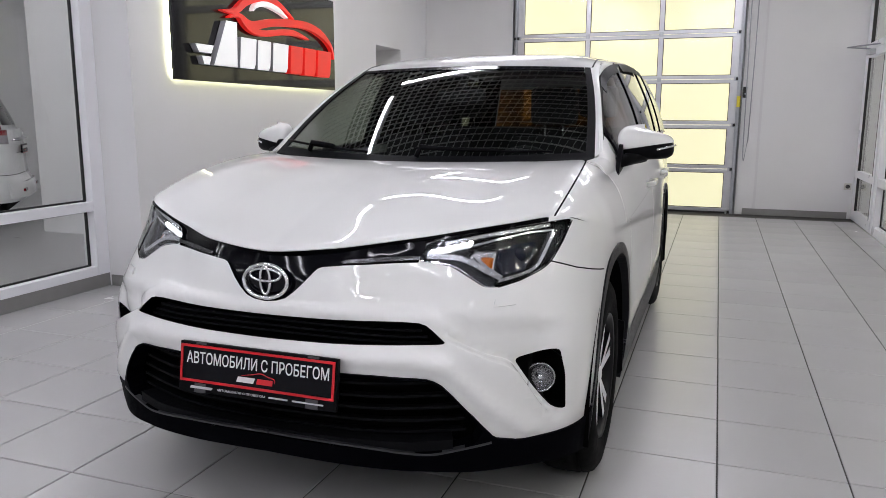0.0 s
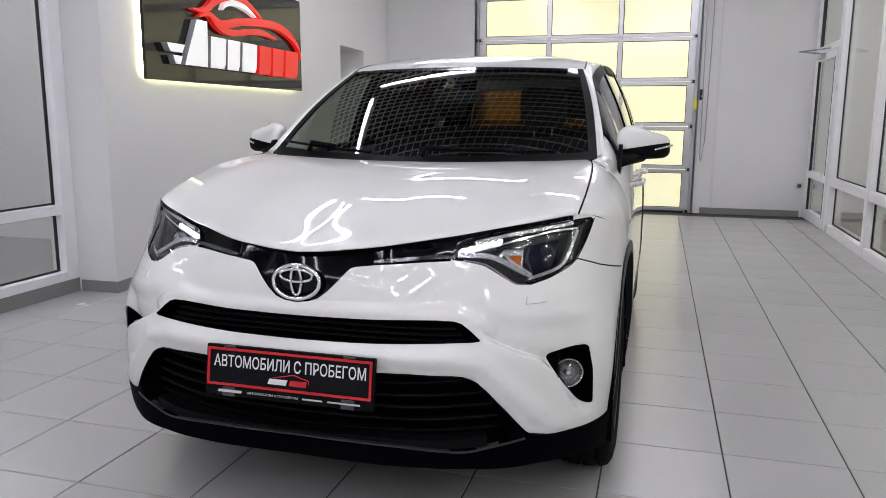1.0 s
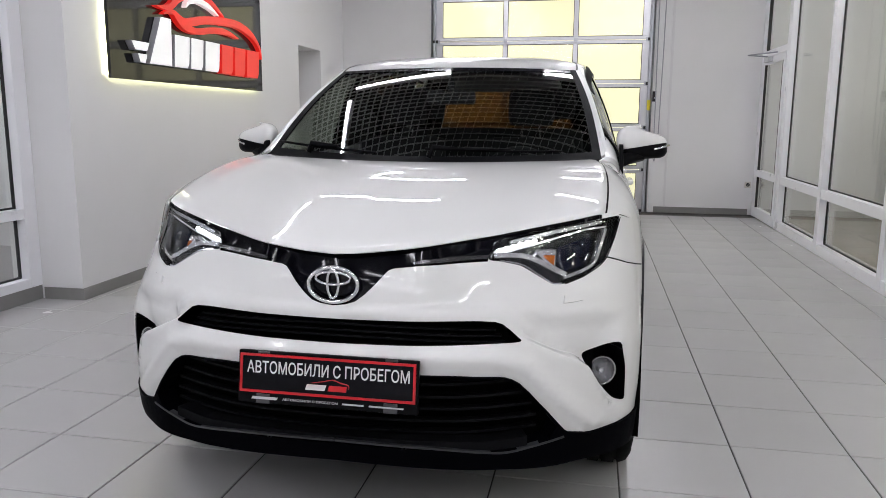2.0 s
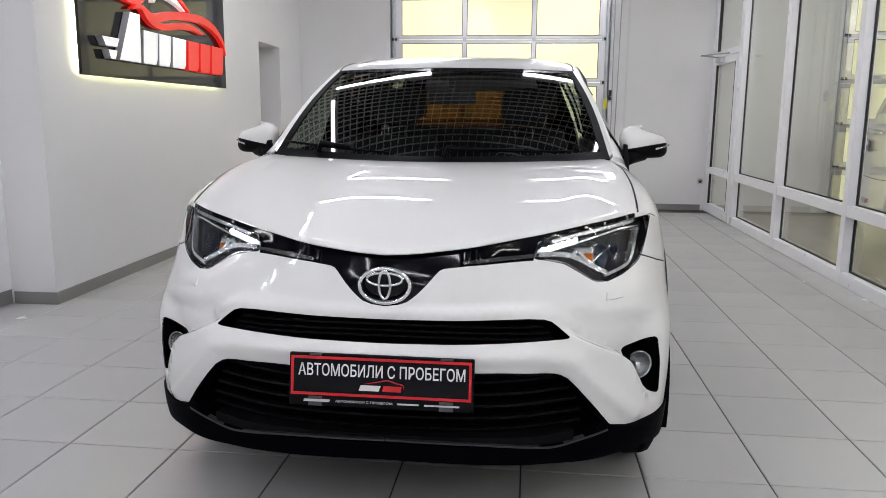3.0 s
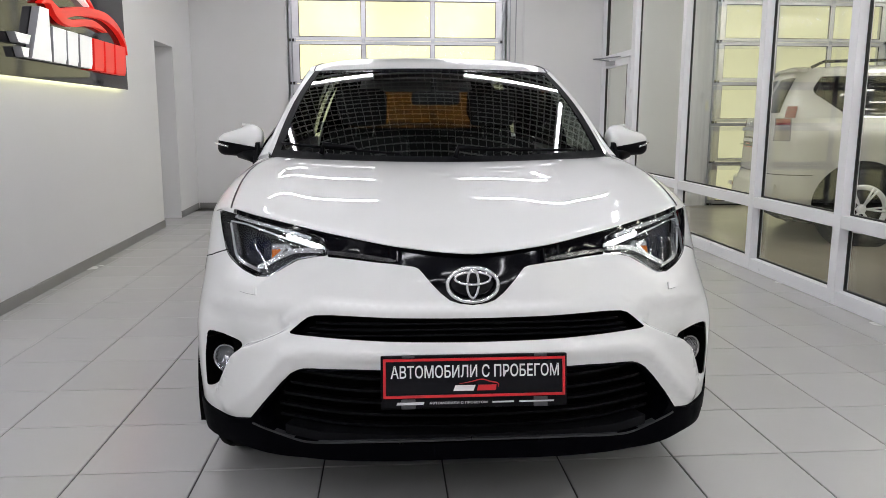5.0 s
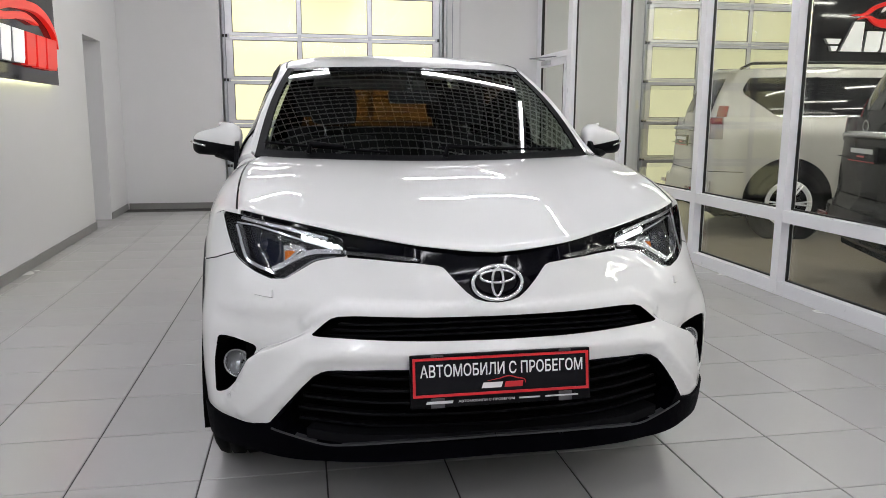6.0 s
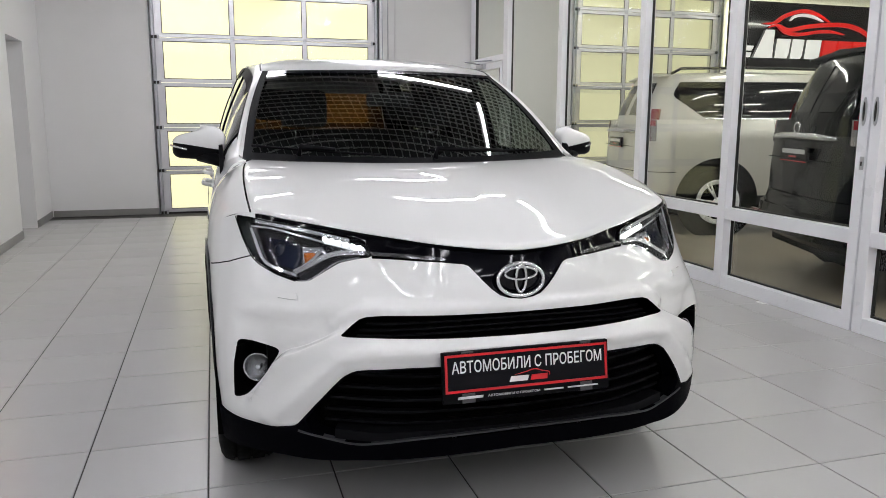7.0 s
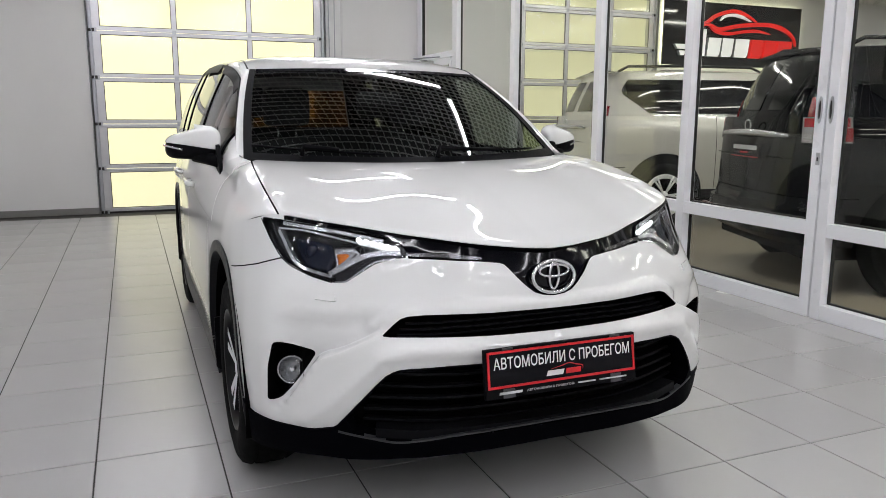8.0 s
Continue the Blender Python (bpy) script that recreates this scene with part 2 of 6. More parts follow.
# second leaf of the double door and the run beyond it
partition("partition_east_leaf", XR, -1, [(-3.2, -3.12), (-1.72, -1.64), (-0.3, -0.22), (1.08, 1.16), (2.3, 2.38), (3.5, 3.575)], ZT, "white aluminium glazed double door and partition with clear panes")
for y in (3.625, 3.54):
    h = thing("door_pull", "oval recessed steel pull on a white door stile", "door handle", "pulls of the double door")
    bm = bmesh.new()
    bmesh.ops.create_circle(bm, cap_ends=True, segments=24, radius=1)
    bmesh.ops.scale(bm, vec=(0.017, 0.085, 1), verts=bm.verts[:])
    r = bmesh.ops.extrude_face_region(bm, geom=bm.faces[:])
    bmesh.ops.translate(bm, vec=(0, 0, 0.006), verts=[v for v in r["geom"] if isinstance(v, bmesh.types.BMVert)])
    part("plate", bm_mesh("plate", bm, ALU), h)
    bm = bmesh.new()
    bmesh.ops.create_circle(bm, cap_ends=True, segments=20, radius=1)
    bmesh.ops.scale(bm, vec=(0.009, 0.06, 1), verts=bm.verts[:])
    bmesh.ops.translate(bm, vec=(0, 0, 0.0075), verts=bm.verts[:])
    part("grip_hollow", bm_mesh("grip_hollow", bm, GASKET), h)
    h.matrix_basis = Matrix(((0, 0, -1, XR - 0.001), (-1, 0, 0, y), (0, 1, 0, 1.355), (0, 0, 0, 1)))
lk = thing("door_lock", "small steel cylinder lock on a white stile", "lock")
box("escutcheon", (XR - 0.006, XR - 0.001, 3.595, 3.625, 1.005, 1.085), ALU, 0.002, lk)
box("keyway", (XR - 0.01, XR - 0.006, 3.606, 3.614, 1.03, 1.055), GASKET, 0, lk)

# door at the far end of the east partition
d = thing("door_far", "white aluminium glazed side door, closed", "door")
tagged(d, kind="structure")
boxes("door_frame", [(XR, XR + 0.07, 9.6, 9.66, 0, ZT), (XR, XR + 0.07, 10.82, 11.0, 0, ZT), (XR, XR + 0.07, 9.66, 10.82, 2.1, 2.18), (XR, XR + 0.07, 9.66, 10.82, ZT - 0.08, ZT)], WHITE_FRAME, 0.003, d)
lf = boxes("leaf", [(XR - 0.01, XR + 0.05, 9.67, 9.76, 0.01, 2.09), (XR - 0.01, XR + 0.05, 10.72, 10.81, 0.01, 2.09), (XR - 0.01, XR + 0.05, 9.76, 10.72, 0.01, 0.14), (XR - 0.01, XR + 0.05, 9.76, 10.72, 0.55, 0.64), (XR - 0.01, XR + 0.05, 9.76, 10.72, 2.0, 2.09)], WHITE_FRAME, 0.003, d)
for z0, z1 in ((0.14, 0.55), (0.64, 2.0)):
    p = box("pane", (XR + 0.016, XR + 0.024, 9.76, 10.72, z0, z1), PANE, 0, d)
    p.visible_shadow = False
    boxes("gasket", [(XR - 0.013, XR + 0.015, 9.757, 9.772, z0, z1), (XR - 0.013, XR + 0.015, 10.708, 10.723, z0, z1)], GASKET, 0, d)
p = box("transom_pane", (XR + 0.03, XR + 0.038, 9.66, 10.82, 2.18, ZT - 0.08), PANE, 0, d)
p.visible_shadow = False
boxes("gasket", [(XR + 0.01, XR + 0.05, 9.66, 9.672, 2.18, ZT - 0.08), (XR + 0.01, XR + 0.05, 10.808, 10.82, 2.18, ZT - 0.08)], GASKET, 0, d)
c = thing("door_closer", "grey overhead door closer with a folding arm", "door closer")
box("closer_body", (XR - 0.07, XR - 0.012, 10.3, 10.56, 2.02, 2.08), ALU, 0.006, c)
part("closer_arm", tube_along([(XR - 0.04, 10.5, 2.09), (XR - 0.3, 10.35, 2.1), (XR - 0.02, 10.05, 2.115)], 0.009, 6, "closer_arm", STEEL), c)

# west glazed screen in front of the neighbouring bay
partition("partition_west", GL, 1, [(-3.0, -2.9), (-1.1, -1.0), (0.8, 0.9), (2.7, 2.8), (4.515, 4.64)], ZT, "white aluminium glazed partition on a grey tiled base", 0.1, (0.1, 0.165), (0.588, 0.658))
tagged(box("baseboard", (GL - 0.096, GL - 0.004, -3.0, 4.638, 0, 0.1), SKIRT, 0.002), "grey tile skirting under a glazed screen", "skirting", kind="structure")

# ---- sectional garage doors ----


def garage_door(x0, x1, y, rows, cols, z_top, name):
    t = tagged(thing(name, "aluminium sectional garage door with glowing yellowish translucent panels", "garage door"), kind="structure")
    xs = np.linspace(x0 + 0.06, x1 - 0.06, cols + 1)
    for i in range(len(rows) - 1):
        z0, z1 = rows[i], rows[i + 1]
        sec = [(x0 + 0.045, x1 - 0.045, y, y + 0.05, z0 + 0.004, z0 + 0.05), (x0 + 0.045, x1 - 0.045, y, y + 0.05, z1 - 0.05, z1 - 0.004)]
        for k, xx in enumerate(xs):
            w = 0.03 if 0 < k < cols else 0.045
            xc = min(max(xx, x0 + 0.09), x1 - 0.09)
            sec.append((xc - w, xc + w, y + 0.002, y + 0.048, z0 + 0.05, z1 - 0.05))
        boxes("section_frame", sec, ALU, 0.004, t)
        for k in range(cols):
            a, b = xs[k] + (0.075 if k == 0 else 0.03), xs[k + 1] - (0.075 if k == cols - 1 else 0.03)
            box("panel", (a, b, y + 0.02, y + 0.03, z0 + 0.05, z1 - 0.05), FROST, 0, t).visible_shadow = False
            boxes("panel_seal", [(a, b, y + 0.01, y + 0.02, z0 + 0.05, z0 + 0.058), (a, b, y + 0.01, y + 0.02, z1 - 0.058, z1 - 0.05), (a, a + 0.008, y + 0.01, y + 0.02, z0 + 0.058, z1 - 0.058), (b - 0.008, b, y + 0.01, y + 0.02, z0 + 0.058, z1 - 0.058)], GASKET, 0, t)
        for xx in (x0 + 0.07, x1 - 0.07, *xs[1:-1]):
            box("hinge", (xx - 0.025, xx + 0.025, y - 0.012, y, z0 - 0.03, z0 + 0.03), STEEL, 0.004, t)
        for s, xx in ((1, x0 + 0.02), (-1, x1 - 0.02)):
            part("roller", tube_along([(xx - 0.02, y - 0.02, z0), (xx + 0.05 * s, y - 0.02, z0)], 0.02, 10, "roller", GASKET), t)
    for a, b in ((x0 - 0.03, x0 + 0.045), (x1 - 0.045, x1 + 0.03)):
        boxes("guide_rail", [(a, b, y - 0.01, y + 0.03, 0, z_top), (a + 0.006, a + 0.014, y - 0.05, y - 0.01, 0, z_top), (b - 0.014, b - 0.006, y - 0.05, y - 0.01, 0, z_top)], STEEL, 0.002, t)
    box("bottom_seal", (x0 + 0.045, x1 - 0.045, y + 0.005, y + 0.045, -0.002, 0.03), GASKET, 0.003, t)
    return t


garage_door(GX0, GX1, YB + 0.01, [0.02, 0.6, 1.185, 1.785, 2.38, 2.98, 3.3], 3, GZ1, "garage_door")
garage_door(4.6, 7.26, YB + 0.01, [0.02, 0.66, 1.25, 1.845, 2.42, 3.0, 3.3], 3, GZ1, "garage_door")
# glowing sheet added to backlight the translucent panels
tagged(box("backdrop", (-2.5, 3.0, YB + 0.5, YB + 0.52, 0, 3.6), DOOR_GLOW), "yellowish glowing sheet added behind the garage door", "backdrop", kind="structure")

# ---- wall signs: a black panel with raised shapes ----


def ribbon(line, widths):
    """The outline of a band of changing width along a line."""
    left, right = [], []
    n = len(line)
    for i, (x, y) in enumerate(line):
        a, b = line[max(0, i - 1)], line[min(n - 1, i + 1)]
        dx, dy = b[0] - a[0], b[1] - a[1]
        k = math.hypot(dx, dy) or 1
        w = widths[i] / 2
        left.append((x - dy / k * w, y + dx / k * w))
        right.append((x + dy / k * w, y - dx / k * w))
    return left + right[::-1]


def smooth_line(ctrl, per=8):
    out = []
    c = [ctrl[0], *ctrl, ctrl[-1]]
    for i in range(1, len(c) - 2):
        p0, p1, p2, p3 = (Vector(v) for v in c[i - 1:i + 3])
        for k in range(per):
            t = k / per
            out.append(tuple(0.5 * (2 * p1 + (p2 - p0) * t + (2 * p0 - 5 * p1 + 4 * p2 - p3) * t * t + (3 * p1 - p0 - 3 * p2 + p3) * t ** 3)))
    out.append(tuple(ctrl[-1]))
    return out


def taper(n, w):
    return [w * min(1, 0.15 + 3.2 * min(i, n - 1 - i) / n) for i in range(n)]


# plain leaning blocks and a wedge in the colours of the lettering
SIGN_SHAPES = [("white", [(0.19, 0.35), (0.44, 0.35), (0.4, 0.27), (0.24, 0.27)]), ("white", [(0.27, 0.24), (0.4, 0.24), (0.37, 0.16), (0.3, 0.16)]), ("white", [(0.43, 0.16), (0.77, 0.16), (0.79, 0.62), (0.63, 0.62)])]
for col, x0, x1, z0 in (("white", 0.81, 1.06, 0.16), ("white", 1.09, 1.31, 0.16), ("white", 1.35, 1.63, 0.16), ("red", 1.68, 1.92, 0.155), ("red", 1.96, 2.2, 0.15), ("red", 2.24, 2.54, 0.15)):
    SIGN_SHAPES.append((col, [(x0, z0), (x1 - 0.03, z0), (x1, z0 + 0.05), (x1 + 0.03, 0.48), (x0 + 0.03, 0.48)]))
SIGN_LINES = [
    ("red", [(0.6, 0.72), (0.8, 0.74), (0.98, 0.86), (1.28, 0.95), (1.55, 0.91), (1.8, 0.79)], 0.06),
    ("red", [(0.7, 0.66), (0.85, 0.7), (1.05, 0.63), (1.4, 0.7), (1.75, 0.74), (2.1, 0.75), (2.4, 0.68), (2.6, 0.55), (2.66, 0.4)], 0.07),
    ("red", [(0.85, 0.69), (1.0, 0.59), (1.25, 0.565), (1.6, 0.62), (1.85, 0.63), (2.1, 0.59)], 0.055),
    ("white", [(1.07, 0.78), (1.14, 0.85), (1.3, 0.885), (1.5, 0.86), (1.68, 0.79)], 0.045),
]


def wall_sign(name, w, h, kz, m):
    t = thing(name, "gloss black wall panel with raised white and red shapes", "sign", "wall signs", m)
    box("panel", (0, w, -0.065, -0.04, 0, h), SIGN_BLACK, 0.002, t, "gloss black panel")
    box("led_back", (0.03, w - 0.03, -0.036, -0.01, 0.03, h - 0.03), HALO, 0, t, "warm white glowing strip")
    for col, pts in SIGN_SHAPES:
        me = prism([(p[0] * w / 2.77, p[1] * kz) for p in pts], -0.125, -0.069, "y", "letter_block", SIGN_SIDE, 0.003)
        me.materials.append(SIGN_WHITE if col == "white" else SIGN_RED)
        for f in me.polygons:
            if f.normal.y < -0.9 or col == "red":
                f.material_index = 1
        part("letter_block", me, t, col + " raised block")
    for col, ctrl, wd in SIGN_LINES:
        ln = smooth_line([(u * w / 2.77, v * kz) for u, v in ctrl])
        me = prism(ribbon(ln, taper(len(ln), wd)), -0.115, -0.069, "y", "swoosh", SIGN_WHITE if col == "white" else SIGN_RED)
        part("swoosh", me, t, col + " curved band")
    return t


wall_sign("wall_sign", 2.76, 0.95, 0.82, WEST @ Matrix(((0, -1, 0, XL), (1, 0, 0, 5.05), (0, 0, 1, 1.57), (0, 0, 0, 1))))
wall_sign("wall_sign", 3.11, 1.08, 1.0, Matrix(((1, 0, 0, 7.36), (0, 1, 0, YB), (0, 0, 1, 2.19), (0, 0, 0, 1))))

# dimmer glowing sheet added to backlight the second door
tagged(box("backdrop_east", (3.6, 8.5, YB + 0.5, YB + 0.52, 0, 3.6), DOOR_GLOW_DIM), "dimmer yellowish glowing sheet added behind the second door", "backdrop", kind="structure")

# ---- ceiling grid and lamps ----
bs = []
for y in np.arange(Y_SOUTH + 0.05, YB, 0.094):
    bs.append((X_WEST, X_EAST, y - 0.003, y + 0.003, ZC, ZC + 0.028))
for x in np.arange(X_WEST + 0.1, X_EAST, 0.094):
    bs.append((x - 0.003, x + 0.003, Y_SOUTH, YB, ZC - 0.001, ZC + 0.027))
V, F = [], []
for a, b, c, d_, e, f in bs:
    k = len(V)
    V += [(a, c, e), (b, c, e), (b, d_, e), (a, d_, e), (a, c, f), (b, c, f), (b, d_, f), (a, d_, f)]
    F += [(k, k + 3, k + 2, k + 1), (k, k + 1, k + 5, k + 4), (k + 1, k + 2, k + 6, k + 5), (k + 2, k + 3, k + 7, k + 6), (k + 3, k, k + 4, k + 7)]
tagged(part("ceiling_grid", mesh_from("ceiling_grid", V, F, CEIL_BAR)), "white open-cell grid ceiling", "ceiling", kind="structure")


def linear_lamp(m, light):
    t = thing("linear_lamp", "slim white linear LED lamp of the ceiling runs and added fill", "ceiling lamp", "linear ceiling lamps", m)
    box("housing", (-0.57, 0.57, -0.035, 0.035, 0.0, 0.04), WHITE_FRAME, 0.004, t)
    box("tube", (-0.56, 0.56, -0.021, 0.021, -0.014, -0.001), light, 0.003, t, "bright white diffuser")
    return t


spots = []
# main bay: staggered runs, cross lamps joined at their outer ends by lengthwise ones
for k in range(-5, 4):
    for s in (1, -1):
        spots.append((s * 1.06, 5.7 + 1.75 * k, 0))
        if k % 2:
            spots.append((s * 1.66, 5.7 + 1.75 * k + 0.875, 90))
# side bays: unseen lamps, added until the space behind the glass is bright enough
for x, ys in ((4.4, (-3, -1.5, 0, 1.5, 3, 4.5, 6, 7.5, 9)), (6.4, (-1.5, 0, 1.5, 3, 4.5, 6, 7.5, 9)), (8.6, (0, 1.5, 3, 4.5, 6, 7.5, 9)), (5.4, (-0.75, 0.75, 2.25, 3.75, 5.25)), (10.6, (1.5, 4.5, 7.5)), (-4.3, (-2.5, -1, 0.5, 2, 3.5, 5, 6.5, 8, 9.5)), (-5.9, (-2.5, -1, 0.5, 2, 3.5, 5, 6.5, 8, 9.5)), (-7.6, (-2.5, -0.5, 1.5, 3.5, 5.5, 7.5, 9.5))):
    spots += [(x, y, 0) for y in ys]
# unseen fill lamps added at the south end to brighten the car's front
spots += [(0, y, 0) for y in (-0.4, -2.2, -3.8)] + [(s * 2.25, y, 90) for s in (1, -1) for y in (-0.6, -2.4, -3.9)]
first_lamp = {}
for x, y, turn in spots:
    m, side = pose(x, y, ZC - 0.05, 0, 0, turn), x > XR
    if side in first_lamp:
        copy_thing(first_lamp[side], m)
    else:
        first_lamp[side] = linear_lamp(m, TUBE_EAST if side else TUBE)

# ---- the white car: skin ----
CAR_WHITE = mat("white_car_paint", (0.8, 0.8, 0.79), 0.4, 0, 0.008, 2.0, coat=1.0, spec=0.15)
GLOSS_BLACK = mat("gloss_black_trim", (0.002, 0.002, 0.004), 0.06, 0, 0.1, 9, spec=0.25)
SATIN_BLACK = mat("satin_black_plastic", (0.005, 0.005, 0.006), 0.42, 0, 0.1, 60, 0.05, 900, spec=0.05)
CLADDING = mat("grained_dark_grey_plastic", (0.01, 0.01, 0.0125), 0.4, 0, 0.12, 40, 0.06, 900, spec=0.22)
VOID = mat("unlit_hollow_black", (0.001, 0.001, 0.001), 0.8, 0, 0.1, 20, spec=0.05)
CHROME = mat("chrome", (0.85, 0.85, 0.87), 0.1, 0.85, 0.03, 12)
SATIN_CHROME = mat("satin_chrome", (0.66, 0.66, 0.68), 0.25, 0.75, 0.05, 12)
SMOKED_CHROME = mat("smoked_chrome", (0.12, 0.12, 0.125), 0.15, 0.8, 0.06, 20)
LOWER_GREY = mat("dark_grained_bumper_plastic", (0.0015, 0.0015, 0.0025), 0.55, 0, 0.12, 40, 0.06, 900, spec=0.012)
LIP_HIGHLIGHT = mat("lip_edge_highlight_grey", (0.03, 0.031, 0.034), 0.35, 0, 0.1, 40, spec=0.4)
RUBBER = mat("tyre_rubber", (0.006, 0.006, 0.006), 0.75, 0, 0.15, 30, 0.15, 250, spec=0.05)
RIM_CUT = mat("machined_alloy", (0.85, 0.85, 0.86), 0.45, 0.3, 0.06, 20)
RIM_DARK = mat("dark_grey_alloy", (0.007, 0.007, 0.008), 0.35, 0.0, 0.1, 20, spec=0.2)
LAMP_GLASS = glass_mat("clear_lamp_cover", (0.97, 0.98, 1.0), ior=1.4)
LAMP_INNER = mat("dark_lamp_bowl", (0.014, 0.014, 0.017), 0.14, 0.3, 0.15, 40)
LAMP_GREY = mat("grey_lamp_trim", (0.035, 0.035, 0.039), 0.16, 0.4, 0.15, 40)
PROJECTOR = mat("smoked_projector_lens", (0.006, 0.008, 0.018), 0.05, 0.0, 0.1, 10, spec=0.3)
DRL_BAND = mat("clear_daytime_band", (0.6, 0.6, 0.62), 0.2, 0.5, 0.2, 60, emit=(0.95, 0.98, 1.0), strength=0.55)
DRL = mat("daytime_led", (0.9, 0.9, 0.95), 0.3, 0, 0.0, emit=(0.95, 0.98, 1.0), strength=9.0)
FOG_BOWL = mat("fog_lamp_bowl", (0.42, 0.42, 0.43), 0.14, 0.9, 0.2, 60, 0.3, 120)
AMBER = mat("amber_indicator", (0.5, 0.13, 0.015), 0.2, 0.0, 0.2, 80, 0.4, 200)
WINDSHIELD = glass_mat("windscreen_glass", (0.36, 0.4, 0.38), ior=1.65)
SIDE_GLASS = glass_mat("tinted_side_glass", (0.6, 0.64, 0.55), ior=1.5)
PRIVACY_GLASS = glass_mat("dark_privacy_glass", (0.05, 0.05, 0.05), ior=1.5)
REAR_GLASS = glass_mat("brown_tinted_rear_glass", (0.12, 0.05, 0.012), ior=1.3)
CABIN = mat("dark_cabin_trim", (0.018, 0.018, 0.02), 0.6, 0, 0.15, 30, 0.1, 300)
CLOTH = mat("dark_seat_cloth", (0.02, 0.02, 0.022), 0.9, 0, 0.2, 60, 0.3, 500)
LINING = mat("grey_roof_lining", (0.2, 0.19, 0.18), 0.9, 0, 0.1, 30)
PLATE_BLACK = mat("black_plate_film", (0.006, 0.006, 0.008), 0.25, 0, 0.1, 15, spec=0.12)
PLATE_RED = mat("red_plate_border", (0.55, 0.012, 0.02), 0.3, 0, 0.05, 15)
PLATE_WHITE = mat("white_print", (0.75, 0.75, 0.75), 0.4, 0, 0.03, 30)
PLATE_GREY = mat("grey_print", (0.62, 0.62, 0.64), 0.4, 0, 0.03, 30)

def smoothstep(a, b, v):
    t = np.clip((np.asarray(v, float) - a) / (b - a), 0, 1)
    return t * t * (3 - 2 * t)


def spline(xs, ys):
    """A smooth curve through (xs, ys) without overshoot."""
    xs, ys = np.array(xs, float), np.array(ys, float)
    h, d = np.diff(xs), np.diff(ys) / np.diff(xs)
    m = np.empty(len(xs))
    m[0], m[-1] = d[0], d[-1]
    for i in range(1, len(xs) - 1):
        if d[i - 1] * d[i] <= 0:
            m[i] = 0
        else:
            w1, w2 = 2 * h[i] + h[i - 1], h[i] + 2 * h[i - 1]
            m[i] = (w1 + w2) / (w1 / d[i - 1] + w2 / d[i])

    def f(v):
        v = np.asarray(v, float)
        i = np.clip(np.searchsorted(xs, v) - 1, 0, len(h) - 1)
        t = (v - xs[i]) / h[i]
        t2, t3 = t * t, t * t * t
        return (2 * t3 - 3 * t2 + 1) * ys[i] + (t3 - 2 * t2 + t) * h[i] * m[i] + (-2 * t3 + 3 * t2) * ys[i + 1] + (t3 - t2) * h[i] * m[i + 1]

    return f


# the car's skin: u runs round the plan from the badge to the tail, z is the height
U = [0, 0.2, 0.4, 0.53, 0.634, 0.72, 0.784, 0.84, 0.92, 1.05, 1.25, 1.6, 2.4, 3.4, 4.4, 4.9]
PLAN_X = spline(U, [0, 0.2, 0.4, 0.53, 0.634, 0.72, 0.784, 0.833, 0.877, 0.905, 0.918, 0.92, 0.918, 0.92, 0.905, 0.86])
LOW = spline([-0.2, *U], [0.006, 0, 0.006, 0.034, 0.077, 0.122, 0.185, 0.258, 0.345, 0.47, 0.64, 0.85, 1.2, 2.0, 3.0, 4.0, 4.5])
HIGH = spline([-0.2, *U], [0.02, 0, 0.02, 0.115, 0.175, 0.235, 0.30, 0.37, 0.44, 0.54, 0.68, 0.86, 1.2, 2.0, 3.0, 4.0, 4.5])
NOSE = spline([0.1, 0.2, 0.3, 0.38, 0.5, 0.6, 0.66, 0.75, 0.82, 0.88, 0.95, 1.05, 1.2], [2.12, 2.05, 2.0, 1.99, 1.975, 1.972, 1.977, 1.992, 2.008, 2.03, 2.06, 2.11, 2.2])
WIDE = spline([0.1, 0.2, 0.35, 0.5, 0.7, 0.85, 0.95, 1.02, 1.08, 1.2], [0.955, 0.97, 0.99, 1.0, 1.0, 0.992, 0.975, 0.95, 0.9, 0.85])


def skin(u, z):
    """Right half of the car's skin in world metres."""
    u, z = np.asarray(u, float), np.asarray(z, float)
    w = smoothstep(0.60, 0.92, z)
    far = smoothstep(0.7, 1.3, u)
    x = PLAN_X(u) * (1 + (WIDE(z) - 1) * smoothstep(0.62, 1.05, u))
    x = x + 0.026 * np.exp(-((u - 0.86) / 0.1) ** 2) * (1 - smoothstep(0.6, 0.82, z))
    y = NOSE(z) * (1 - far) + 2.0 * far + LOW(u) * (1 - w) + HIGH(u) * w
    return x, y, z


def seg_dist(u, z, line):
    """Distance from (u, z) to a broken line."""
    best = np.full(np.shape(u), 9.0)
    for (a, b), (c, d) in zip(line[:-1], line[1:]):
        t = np.clip(((u - a) * (c - a) + (z - b) * (d - b)) / ((c - a) ** 2 + (d - b) ** 2), 0, 1)
        best = np.minimum(best, np.hypot(u - a - t * (c - a), z - b - t * (d - b)))
    return best


LEG_U, LEG_Z = [0.48, 0.545, 0.62, 0.7, 0.73, 0.75, 0.778, 0.82], [0.715, 0.668, 0.634, 0.594, 0.566, 0.52, 0.45, 0.36]


